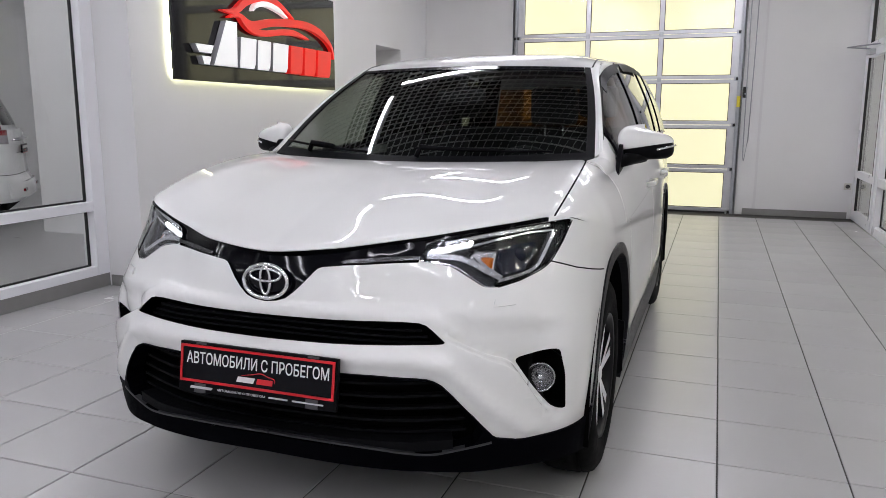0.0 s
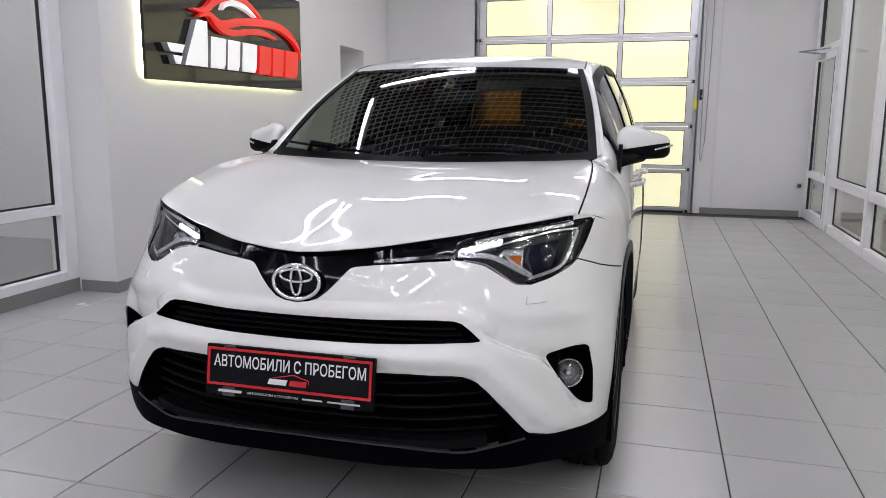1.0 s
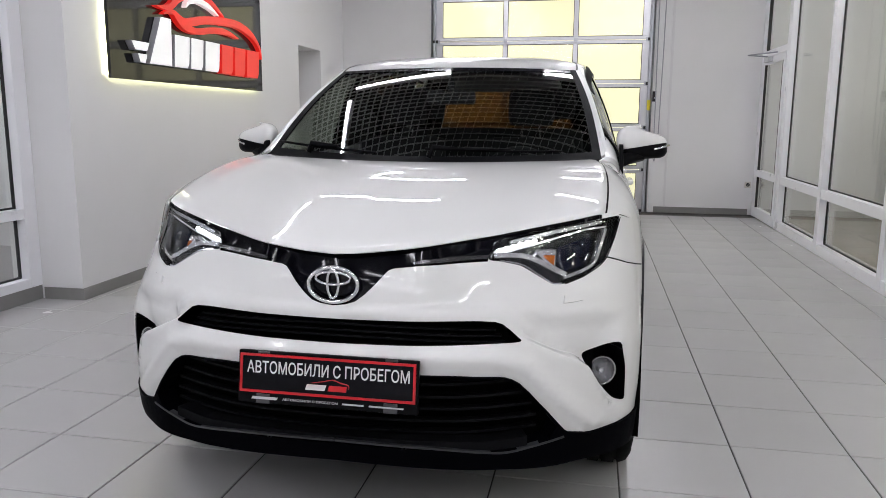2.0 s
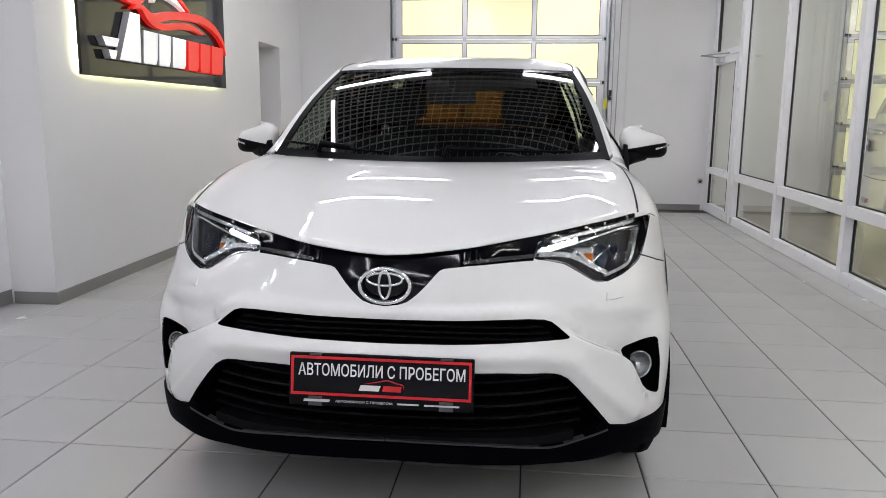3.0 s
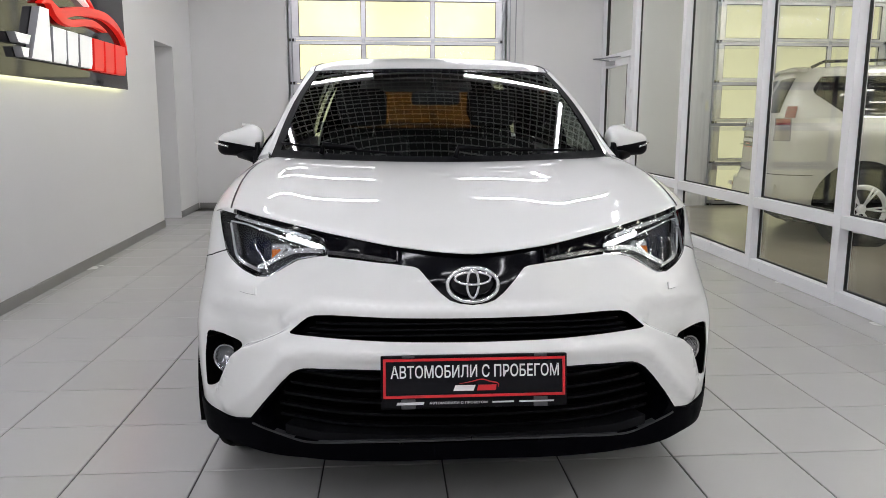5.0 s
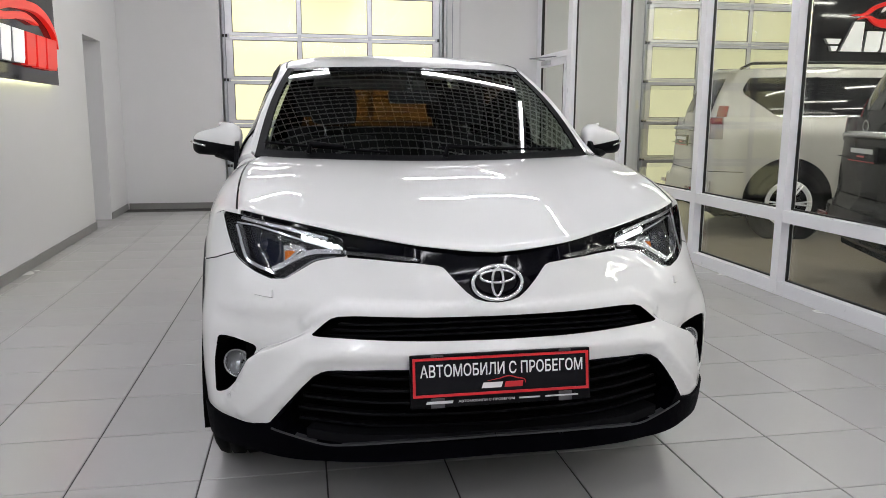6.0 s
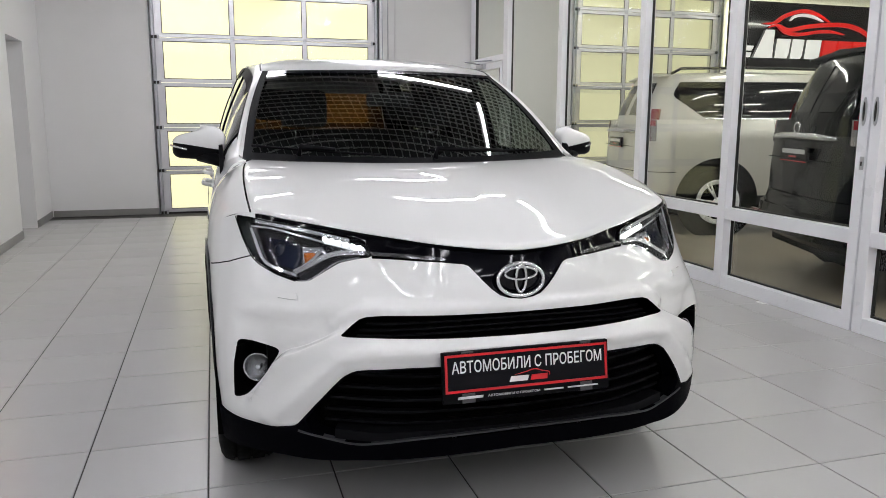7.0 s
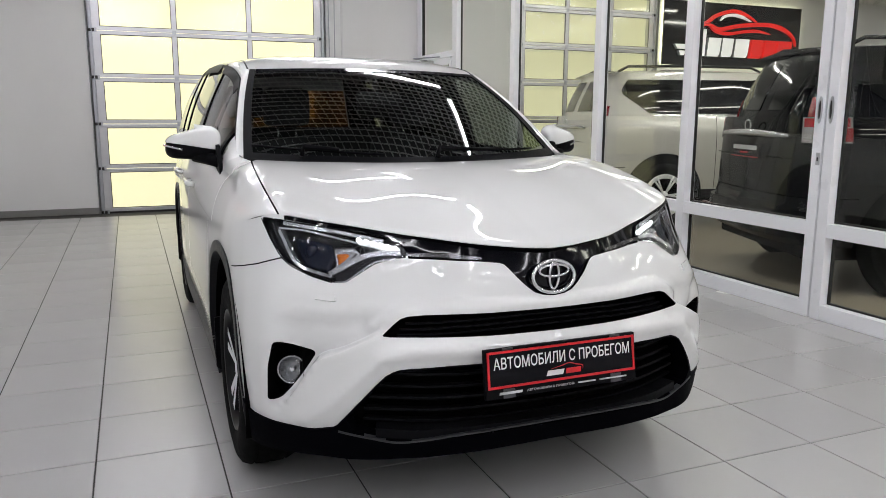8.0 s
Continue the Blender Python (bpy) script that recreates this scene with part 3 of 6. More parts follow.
def relief(u, z):
    """How far the skin stands proud of the plain form."""
    r = 0.016 * np.exp(-(seg_dist(u, z, [(0, 0.622), (0.46, 0.62), (0.55, 0.597), (0.68, 0.46), (0.74, 0.395)]) / 0.026) ** 2)
    crest = 0.75 - (u - 0.56) * 0.12
    d2 = (z - np.interp(u, LEG_U, LEG_Z)) * 0.82
    r = r - (0.022 * smoothstep(0.0, 0.045, crest - z) + 0.04 * smoothstep(0.0, 0.16, crest - z)) * smoothstep(0.0, 0.02, d2) * smoothstep(0.49, 0.6, u) * (1 - smoothstep(0.75, 0.84, u)) * smoothstep(0.36, 0.46, z)
    r = r + 0.003 * np.exp(-(seg_dist(u, z, [(0.34, 0.866), (0.42, 0.86), (0.5, 0.84), (0.6, 0.79), (0.75, 0.78)]) / 0.028) ** 2)
    r = r + 0.01 * np.exp(-(seg_dist(u, z, [(0, 0.742), (0.46, 0.74), (0.56, 0.7)]) / 0.016) ** 2)
    return r


def skin_normal(u, z):
    e = 1e-3
    a = [np.array(skin(u + s * e, z)) for s in (-1, 1)]
    b = [np.array(skin(u, z + s * e)) for s in (-1, 1)]
    n = np.cross((a[1] - a[0]).T, (b[1] - b[0]).T)
    n /= np.linalg.norm(n, axis=-1, keepdims=True)
    return n


def skin_at(u, z, off=0.0):
    u, z = np.atleast_1d(np.asarray(u, float)), np.atleast_1d(np.asarray(z, float))
    p = np.array(skin(u, z)).T
    n = skin_normal(u, z)
    return p + n * (relief(u, z) + off)[:, None]


def smooth_normals(fn, u, v, e=1.5e-3):
    a = fn(u + e, v) - fn(u - e, v)
    b = fn(u, v + e) - fn(u, v - e)
    n = np.cross(a, b)
    return n / np.maximum(np.linalg.norm(n, axis=-1, keepdims=True), 1e-9)


def inside(poly, p):
    """Which of the points p lie in the outline."""
    x, y = p[:, 0], p[:, 1]
    res = np.zeros(len(p), bool)
    n = len(poly)
    for i in range(n):
        (x0, y0), (x1, y1) = poly[i], poly[(i + 1) % n]
        c = (y0 > y) != (y1 > y)
        with np.errstate(divide="ignore", invalid="ignore"):
            res ^= c & (x < (x1 - x0) * (y - y0) / (y1 - y0) + x0)
    return res


def fine(poly, step, closed=True):
    out = []
    n = len(poly)
    for i in range(n if closed else n - 1):
        (a, b), (c, d) = poly[i], poly[(i + 1) % n]
        k = max(1, int(math.hypot(c - a, d - b) / step))
        out += [(a + (c - a) * j / k, b + (d - b) * j / k) for j in range(k)]
    return out if closed else out + [poly[-1]]


def rounded(poly, r, n=4):
    """The outline with its corners cut round."""
    out = []
    m = len(poly)
    for i in range(m):
        p, q, s = Vector(poly[i - 1]), Vector(poly[i]), Vector(poly[(i + 1) % m])
        d1, d2 = (p - q), (s - q)
        k1, k2 = min(r, d1.length * 0.45), min(r, d2.length * 0.45)
        a, b = q + d1.normalized() * k1, q + d2.normalized() * k2
        for j in range(n + 1):
            t = j / n
            out.append(tuple((1 - t) ** 2 * a + 2 * t * (1 - t) * q + t * t * b))
    return out


from mathutils.geometry import delaunay_2d_cdt

HOOD_Z = spline([0, 0.08, 0.18, 0.32, 0.43, 0.544, 0.648, 0.77, 0.83], [0.915, 0.9195, 0.929, 0.944, 0.958, 0.976, 0.99, 1.003, 1.004])
TOP_Z = spline([0.8, 0.83, 0.9, 1.0, 1.15, 1.4, 1.6, 2.0, 3.0, 4.4, 4.9], [0.986, 0.986, 0.966, 0.941, 0.912, 0.895, 0.894, 0.9, 0.93, 0.96, 0.97])
edge = [(u, float(HOOD_Z(u)) - 0.006) for u in np.linspace(0, 0.8, 41)]
LAMP = rounded([(0.83, 0.986), (0.775, 0.984), (0.67, 0.973), (0.55, 0.957), (0.47, 0.941), (0.44, 0.93), (0.424, 0.882), (0.462, 0.877), (0.52, 0.864), (0.566, 0.837), (0.613, 0.809), (0.645, 0.807), (0.712, 0.827), (0.766, 0.858), (0.797, 0.91), (0.815, 0.95)], 0.012, 3)
BAND = [(u, z) for u, z in edge if u < 0.765][::-1] + [(0.0, 0.896), (0.0, 0.762), (0.0, 0.762), (0.038, 0.766), (0.066, 0.775), (0.092, 0.795), (0.12, 0.823), (0.145, 0.852), (0.156, 0.863), (0.17, 0.868), (0.232, 0.874), (0.316, 0.876), (0.425, 0.878), (0.44, 0.93), (0.47, 0.941), (0.55, 0.957), (0.67, 0.973), (0.76, 0.983)]
CHROMES = [(0.43, 0.896), (0.316, 0.894), (0.238, 0.889), (0.22, 0.884), (0.226, 0.879), (0.28, 0.8805), (0.43, 0.886)]
INTAKE = [(0.0, 0.725), (0.26, 0.725), (0.416, 0.723)] + [(0.46, 0.72), (0.482, 0.713), (0.504, 0.698), (0.526, 0.68), (0.538, 0.67), (0.535, 0.666), (0.52, 0.664)] + [(0.448, 0.663), (0.344, 0.66), (0.178, 0.657), (0.0, 0.656)]
LOWER = [(0.0, 0.574), (0.344, 0.575), (0.464, 0.571), (0.495, 0.568), (0.515, 0.561), (0.536, 0.548), (0.566, 0.516), (0.618, 0.452), (0.665, 0.386), (0.675, 0.378), (0.69, 0.374), (0.72, 0.366), (0.808, 0.362), (0.87, 0.363), (0.93, 0.368), (0.944, 0.372), (0.948, 0.35), (0.945, 0.235), (0.87, 0.252), (0.78, 0.27), (0.7, 0.28), (0.5, 0.292), (0.0, 0.3)]
LOWINT = [(0.0, 0.571), (0.344, 0.572), (0.464, 0.568), (0.493, 0.565), (0.512, 0.558), (0.533, 0.545), (0.563, 0.513), (0.612, 0.45), (0.64, 0.405), (0.62, 0.365), (0.56, 0.345), (0.5, 0.338), (0.0, 0.345)]
FOG = rounded([(0.815, 0.625), (0.785, 0.626), (0.737, 0.595), (0.757, 0.55), (0.786, 0.478), (0.804, 0.436), (0.828, 0.424), (0.826, 0.54)], 0.014, 3)
YW = (2.85, 5.51)
SEAM = [(0.766, 0.87), (0.79, 0.862), (0.853, 0.838), (0.92, 0.82), (0.99, 0.806), (1.03, 0.8)]


CLAD_F = smooth_line([(0.944, 0.24), (0.946, 0.37), (0.972, 0.53), (1.006, 0.69), (1.04, 0.774), (1.1, 0.822), (1.2, 0.845), (1.34, 0.845), (1.48, 0.805), (1.6, 0.71), (1.69, 0.56), (1.73, 0.4), (1.74, 0.22)], 5)
ARCH_F = smooth_line([(0.964, 0.24), (0.966, 0.37), (0.994, 0.53), (1.03, 0.68), (1.07, 0.75), (1.13, 0.79), (1.22, 0.808), (1.34, 0.803), (1.46, 0.765), (1.56, 0.68), (1.645, 0.55), (1.685, 0.4), (1.695, 0.22)], 5)
DY = YW[1] - YW[0]
foot = lambda l: [*l, (l[-1][0], 0.1), (l[0][0], 0.1)]
ARCH = [foot([(u + d, z) for u, z in ARCH_F]) for d in (0, DY)]
CLAD = [foot([(u + d, z) for u, z in CLAD_F]) for d in (0, DY)]
SILL = [(1.2, 0.10), (1.2, 0.36), (1.72, 0.375), (3.6, 0.4), (3.6, 0.10)]
TOPL = [(u, float(TOP_Z(u))) for u in np.linspace(0.83, 4.9, 60)]
SKIN = [(0.0, 0.3), (0.5, 0.292), (0.7, 0.28), (0.78, 0.27), (0.87, 0.252), (0.945, 0.235), (1.0, 0.2), (4.9, 0.2)] + TOPL[::-1] + [(u, float(HOOD_Z(u)) - 0.006) for u in np.linspace(0.8, 0, 30)] + [(0.0, 0.896)]


def triangulate(outlines, lines, us, zs):
    pts, edges, seen = [], [], {}

    def add(p):
        k = (round(p[0], 4), round(p[1], 4))
        if k not in seen:
            seen[k] = len(pts)
            pts.append(Vector(k))
        return seen[k]

    for o in outlines:
        f = fine(o, 0.012)
        ids = [add(p) for p in f]
        edges += [(ids[i], ids[(i + 1) % len(ids)]) for i in range(len(ids)) if ids[i] != ids[(i + 1) % len(ids)]]
    for o in lines:
        ids = [add(p) for p in fine(o, 0.012, False)]
        edges += [(ids[i], ids[i + 1]) for i in range(len(ids) - 1) if ids[i] != ids[i + 1]]
    for i, u in enumerate(us):
        for z in zs:
            add((u, z + (0.0037 if i % 2 else 0)))
    v, e, f, *_ = delaunay_2d_cdt(pts, edges, [], 0, 1e-5)
    return np.array([tuple(a) for a in v]), np.array([tuple(t) for t in f if len(t) == 3])


us = np.concatenate([np.arange(0, 1.1, 0.018), np.arange(1.1, 4.9, 0.05)])
zs = np.arange(0.18, 1.04, 0.018)
seam_up = [(u, z + 0.002) for u, z in SEAM]
seam_dn = [(u, z - 0.002) for u, z in SEAM]
SEAM_POLY = seam_up + seam_dn[::-1]
DOORS = [1.72, 2.86, 3.72]
DOOR_GAPS = [[(d - 0.003, 0.4), (d + 0.003, 0.4), (d + 0.003, 1.0), (d - 0.003, 1.0)] for d in DOORS]
PV, PF = triangulate([SKIN, LAMP, BAND, CHROMES, INTAKE, LOWER, LOWINT, FOG, *ARCH, *CLAD, SILL, SEAM_POLY, *DOOR_GAPS], [[(u, z + d) for u, z in zip(LEG_U[1:-1], LEG_Z[1:-1])] for d in (0.0, 0.006, 0.012, 0.018, 0.0244)] + [[(u, float(TOP_Z(u)) - d) for u in np.linspace(0.86, 4.8, 120)] for d in (0.006, 0.013, 0.022, 0.033)], us, zs)
cen = PV[PF].mean(axis=1)
region = np.full(len(PF), "", dtype=object)
region[inside(SKIN, cen) & (cen[:, 0] > 0)] = "white"
for nm, o in (("clad", CLAD[0]), ("clad", CLAD[1]), ("clad", SILL), ("lower", LOWER), ("lowint", LOWINT), ("intake", INTAKE), ("band", BAND), ("chrome", CHROMES), ("lamp", LAMP), ("fog", FOG), ("seam", SEAM_POLY), *(("seam", g) for g in DOOR_GAPS), ("", ARCH[0]), ("", ARCH[1])):
    k = inside(o, cen)
    region[k & (region != "")] = nm


def skin_part(name, want, off, material, parent, sides=(1, -1), hem=0.0, label="", pick=None, deep=None):
    """The faces of some regions as one mesh, pushed off the skin, with a turned-in hem along their edges."""
    sel = np.isin(region, want)
    if pick is not None:
        sel &= pick(cen)
    tri = PF[sel]
    ids, inv = np.unique(tri, return_inverse=True)
    tri = inv.reshape(-1, 3)
    uv = PV[ids]
    u, z = np.maximum(uv[:, 0], 0), uv[:, 1]
    base = lambda a, b: skin_at(np.abs(a), b) * np.stack([np.sign(a + 1e-9), np.ones_like(a), np.ones_like(a)], 1)
    nrm = smooth_normals(base, u + 1e-6, z)
    o = off if deep is None else off + deep(u, z)
    p = skin_at(u, z) + nrm * np.reshape(o, (-1, 1))
    verts, faces, norms = [], [], []
    for s in sides:
        k = len(verts)
        flip = np.array([s, 1, 1])
        verts += list(p * flip)
        for t in tri:
            d = np.cross(p[t[1]] - p[t[0]], p[t[2]] - p[t[0]])
            up = np.dot(d, nrm[t[0]]) * s > 0
            t2 = t if up else t[::-1]
            faces.append(tuple(int(a) + k for a in t2))
            norms += [tuple(nrm[a] * flip) for a in t2]
        if hem:
            cnt = {}
            for t in tri:
                for a, b in ((t[0], t[1]), (t[1], t[2]), (t[2], t[0])):
                    cnt.setdefault((min(a, b), max(a, b)), []).append((a, b))
            low = {}
            for key, l in cnt.items():
                if len(l) == 1 and not (u[key[0]] < 0.004 and u[key[1]] < 0.004):
                    a, b = key
                    for q in (a, b):
                        if q not in low:  # corners of its own, so that the skin's edge keeps its shading
                            low[q] = len(verts)
                            verts += [p[q] * flip, (p[q] - nrm[q] * hem) * flip]
                    f = (low[a], low[b], low[b] + 1, low[a] + 1)
                    faces.append(f)
                    e1, e2 = np.array(verts[f[1]]) - np.array(verts[f[0]]), np.array(verts[f[3]]) - np.array(verts[f[0]])
                    n = np.cross(e1, e2)
                    n = n / (np.linalg.norm(n) + 1e-12)
                    norms += [tuple(n)] * 4
    me = mesh_from(name, verts, faces, material, True)
    me.normals_split_custom_set(norms)
    return part(name, me, parent, label)


car = thing("car", "clean white compact crossover parked on grey showroom tiles", "car")
skin_part("front_bumper", ["white"], 0.0, CAR_WHITE, car, hem=0.0012, label="glossy white painted bumper", pick=lambda c: (c[:, 0] < 1.04) & ((c[:, 0] < 0.766) | (c[:, 1] < np.interp(c[:, 0], [p[0] for p in SEAM], [p[1] for p in SEAM]))))
for s in (1, -1):
    skin_part("front_fender", ["white"], 0.0, CAR_WHITE, car, sides=(s,), hem=0.0012, pick=lambda c: (c[:, 0] < DOORS[0]) & ~((c[:, 0] < 1.04) & ((c[:, 0] < 0.766) | (c[:, 1] < np.interp(c[:, 0], [p[0] for p in SEAM], [p[1] for p in SEAM])))))
    for a, b, nm in ((DOORS[0], DOORS[1], "front_door"), (DOORS[1], DOORS[2], "rear_door"), (DOORS[2], 5.0, "rear_quarter")):
        skin_part(nm, ["white"], 0.0, CAR_WHITE, car, sides=(s,), hem=0.0012, pick=lambda c: (c[:, 0] > a) & (c[:, 0] < b))
for s in (1, -1):
    for a, b in ((0.7, 1.1), (1.1, 2.0), (2.0, 3.0), (3.0, 5.0)):
        skin_part("panel_gap", ["seam"], -0.004, VOID, car, sides=(s,), pick=lambda c: (c[:, 0] > a) & (c[:, 0] < b))
    skin_part("wheel_arch_trim", ["clad"], 0.006, CLADDING, car, sides=(s,), hem=0.05, label="dark grey grained plastic cladding")
skin_part("lower_bumper", ["lower"], 0.008, LOWER_GREY, car, hem=0.06, label="dark grey plastic lower bumper", deep=lambda u, z: 0.028 * smoothstep(0.34, 0.26, z) * (1 - smoothstep(0.5, 0.75, u)))
# black sheets put in for the unlit depth behind the openings
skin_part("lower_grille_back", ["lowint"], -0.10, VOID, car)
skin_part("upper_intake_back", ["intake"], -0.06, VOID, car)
skin_part("nose_band", ["band", "chrome"], -0.012, GLOSS_BLACK, car, hem=0.03, label="gloss black grille band")
for s in (1, -1):
    skin_part("chrome_strip", ["chrome"], 0.002, SMOKED_CHROME, car, sides=(s,), hem=0.012, label="smoked chrome strip")


def slat(name, line, h, depth, off, material, parent, tilt=0.0):
    """A grille blade along a line in (u, z), on both halves."""
    f = fine(line, 0.03, False)
    u, z = np.array([p[0] for p in f]), np.array([p[1] for p in f])
    n = skin_normal(u, z)
    p = np.array(skin(u, z)).T + n * off
    full = [np.array((-q[0], q[1], q[2])) for q in p[::-1]] + list(p[1:])
    nn = [np.array((-q[0], q[1], 0)) for q in n[::-1]] + [np.array((q[0], q[1], 0)) for q in n[1:]]
    v, fc = [], []
    for q, m in zip(full, nn):
        v += [q + (0, 0, h / 2), q + (0, 0, -h / 2), q - m * depth + (0, 0, -h / 2 - tilt), q - m * depth + (0, 0, h / 2 - tilt)]
    for i in range(len(full) - 1):
        a = i * 4
        fc += [(a + k, a + (k + 1) % 4, a + 4 + (k + 1) % 4, a + 4 + k) for k in range(4)]
    fc += [(0, 1, 2, 3), tuple(4 * (len(full) - 1) + k for k in (3, 2, 1, 0))]
    me = mesh_from(name, v, fc, material)
    bm = bmesh.new()
    bm.from_mesh(me)
    bmesh.ops.recalc_face_normals(bm, faces=bm.faces[:])
    bm.to_mesh(me)
    bm.free()
    return part(name, me, parent)


# black quads behind the slats, the unlit depth painted as colour
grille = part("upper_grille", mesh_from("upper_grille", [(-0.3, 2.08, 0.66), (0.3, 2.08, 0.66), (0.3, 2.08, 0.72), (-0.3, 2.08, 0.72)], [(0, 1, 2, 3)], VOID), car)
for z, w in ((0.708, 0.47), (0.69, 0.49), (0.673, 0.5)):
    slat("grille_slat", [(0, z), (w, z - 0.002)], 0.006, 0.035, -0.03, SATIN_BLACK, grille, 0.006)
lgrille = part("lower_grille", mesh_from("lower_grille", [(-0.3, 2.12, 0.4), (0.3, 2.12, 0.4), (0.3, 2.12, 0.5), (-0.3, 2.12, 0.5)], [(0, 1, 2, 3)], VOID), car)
for z, w in ((0.53, 0.53), (0.49, 0.56), (0.45, 0.585), (0.41, 0.6), (0.375, 0.6)):
    slat("grille_slat", [(0, z - 0.006), (w * 0.6, z - 0.002), (w, z + 0.01)], 0.008, 0.05, -0.045, SATIN_BLACK, lgrille, 0.01)
slat("bumper_bar", [(0, 0.352), (0.45, 0.352), (0.56, 0.362)], 0.03, 0.07, 0.0, SATIN_BLACK, lgrille, 0.0)

# ---- hood ----
REAR_X, REAR_Y, REAR_Z = 0.736, 3.18, 1.132


def hood(a, b):
    """The hood, a across from -1 to 1, b from its front edge to the windscreen."""
    s, t = np.sign(a), np.minimum(np.abs(a), 1.0)
    u = t * 0.772
    fx, fy, fz = skin(u, HOOD_Z(u))
    rx = REAR_X * t
    ry = 2.99 + (REAR_Y - 2.99) * t ** 2.2
    rz = 1.118 + (REAR_Z - 1.118) * t ** 2
    x = fx * (1 - b) + rx * b + 0.075 * b * (1 - b) * t ** 3
    y = fy * (1 - b) + ry * b
    y = y - 0.028 * np.exp(-(b / 0.1) ** 2) * (1 - t * t)
    k = 1 - (1 - b) ** (1.75 + 0.15 * t)
    z = fz * (1 - k) + rz * k
    z = z + 0.009 * np.exp(-((t - 0.8) / 0.1) ** 2) * np.sin(np.pi * np.clip(b, 0, 1)) ** 0.7 * (1 - 0.3 * b)
    z = z - 0.003 * np.exp(-((t - 0.55) / 0.2) ** 2) * np.sin(np.pi * np.clip(b, 0, 1))
    z = z - 0.005 * np.clip(1 - b / 0.03, 0, 1) ** 2 - 0.006 * np.clip((t - 0.97) / 0.03, 0, 1) ** 2
    return np.stack([s * x, y, z], -1)


def sheet(name, fn, us, vs, material, parent, label="", hem=0.0, flip=False):
    """A sheet of quads over two parameters, with true normals and a turned-down hem."""
    A, B = np.meshgrid(us, vs)
    p = fn(A.ravel(), B.ravel())
    n = smooth_normals(fn, np.clip(A.ravel(), us[0] + 2e-3, us[-1] - 2e-3), np.clip(B.ravel(), vs[0] + 2e-3, vs[-1] - 2e-3))
    if flip:
        n = -n
    w, h = len(us), len(vs)
    verts, faces, norms = list(p), [], []
    for j in range(h - 1):
        for i in range(w - 1):
            q = (j * w + i, j * w + i + 1, (j + 1) * w + i + 1, (j + 1) * w + i)
            q = q[::-1] if flip else q
            faces.append(q)
            norms += [tuple(n[k]) for k in q]
    if hem:
        loop = [i for i in range(w)] + [j * w + w - 1 for j in range(1, h)] + [(h - 1) * w + i for i in range(w - 2, -1, -1)] + [j * w for j in range(h - 2, 0, -1)]
        k0 = len(verts)
        m = len(loop)
        verts += [p[i] for i in loop] + [p[i] - n[i] * hem for i in loop]
        for i in range(m):
            q = (k0 + i, k0 + (i + 1) % m, k0 + m + (i + 1) % m, k0 + m + i)
            e1, e2 = verts[q[1]] - verts[q[0]], verts[q[3]] - verts[q[0]]
            c = np.cross(e1, e2)
            faces.append(q)
            norms += [tuple(c / (np.linalg.norm(c) + 1e-12))] * 4
    me = mesh_from(name, verts, faces, material, True)
    me.normals_split_custom_set(norms)
    return part(name, me, parent, label)


sheet("hood", hood, np.linspace(-1, 1, 91), np.concatenate([np.linspace(0, 0.05, 8), np.linspace(0.07, 1, 40)]), CAR_WHITE, car, "glossy white painted hood", 0.004)

# ---- fender tops, from the skin's upper edge to the hood's side ----


def fender_top(s):
    def f(v, w):
        b = v
        h = hood(np.full_like(b, 1.0), b)
        hx, hy, hz = h[:, 0] + 0.006, h[:, 1], h[:, 2] - 0.001
        y = hy
        u = np.interp(y, [2.3, 2.42, 2.47, 2.64, 2.85, 3.3], [0.8, 0.83, 0.86, 1.02, 1.25, 1.7])
        zt = TOP_Z(u)
        px, py, pz = skin(u, zt)
        d = np.maximum(hz - pz, 0.004)
        k = np.clip(w, 0, 1)
        # a round shoulder: rises along the side, then turns in to the hood
        qx, qy, _ = skin(u, zt - 0.004)
        cx, cz = px + (px - qx) / 0.004 * 0.78 * d, pz + d * 0.78
        x = (1 - k) ** 2 * px + 2 * k * (1 - k) * cx + k * k * hx
        z = (1 - k) ** 2 * pz + 2 * k * (1 - k) * cz + k * k * hz
        cy = py + (py - qy) / 0.004 * 0.4 * d
        yy = (1 - k) ** 2 * py + 2 * k * (1 - k) * cy + k * k * y
        return np.stack([s * x, yy, z], -1)
    return f


for s in (1, -1):
    sheet("fender_top", fender_top(s), np.linspace(0.0, 1.0, 40), np.linspace(0, 1, 14), CAR_WHITE, car, hem=0.001, flip=s < 0)

# ---- windscreen, pillars, roof ----


def screen(a, b):
    s, t = np.sign(a), np.abs(a)
    x0, y0, z0 = 0.752 * t, 3.07 + 0.24 * t ** 2, 1.112 + 0.023 * t ** 2
    x1, y1, z1 = 0.615 * t, 3.9 + 0.08 * t ** 2, 1.548 - 0.012 * t ** 2
    k = b
    x = x0 * (1 - k) + x1 * k + 0.012 * t * np.sin(np.pi * np.clip(k, 0, 1))
    y = y0 * (1 - k) + y1 * k
    z = z0 * (1 - k) + z1 * k + 0.02 * np.sin(np.pi * np.clip(k, 0, 1))
    return np.stack([s * x, y, z], -1)


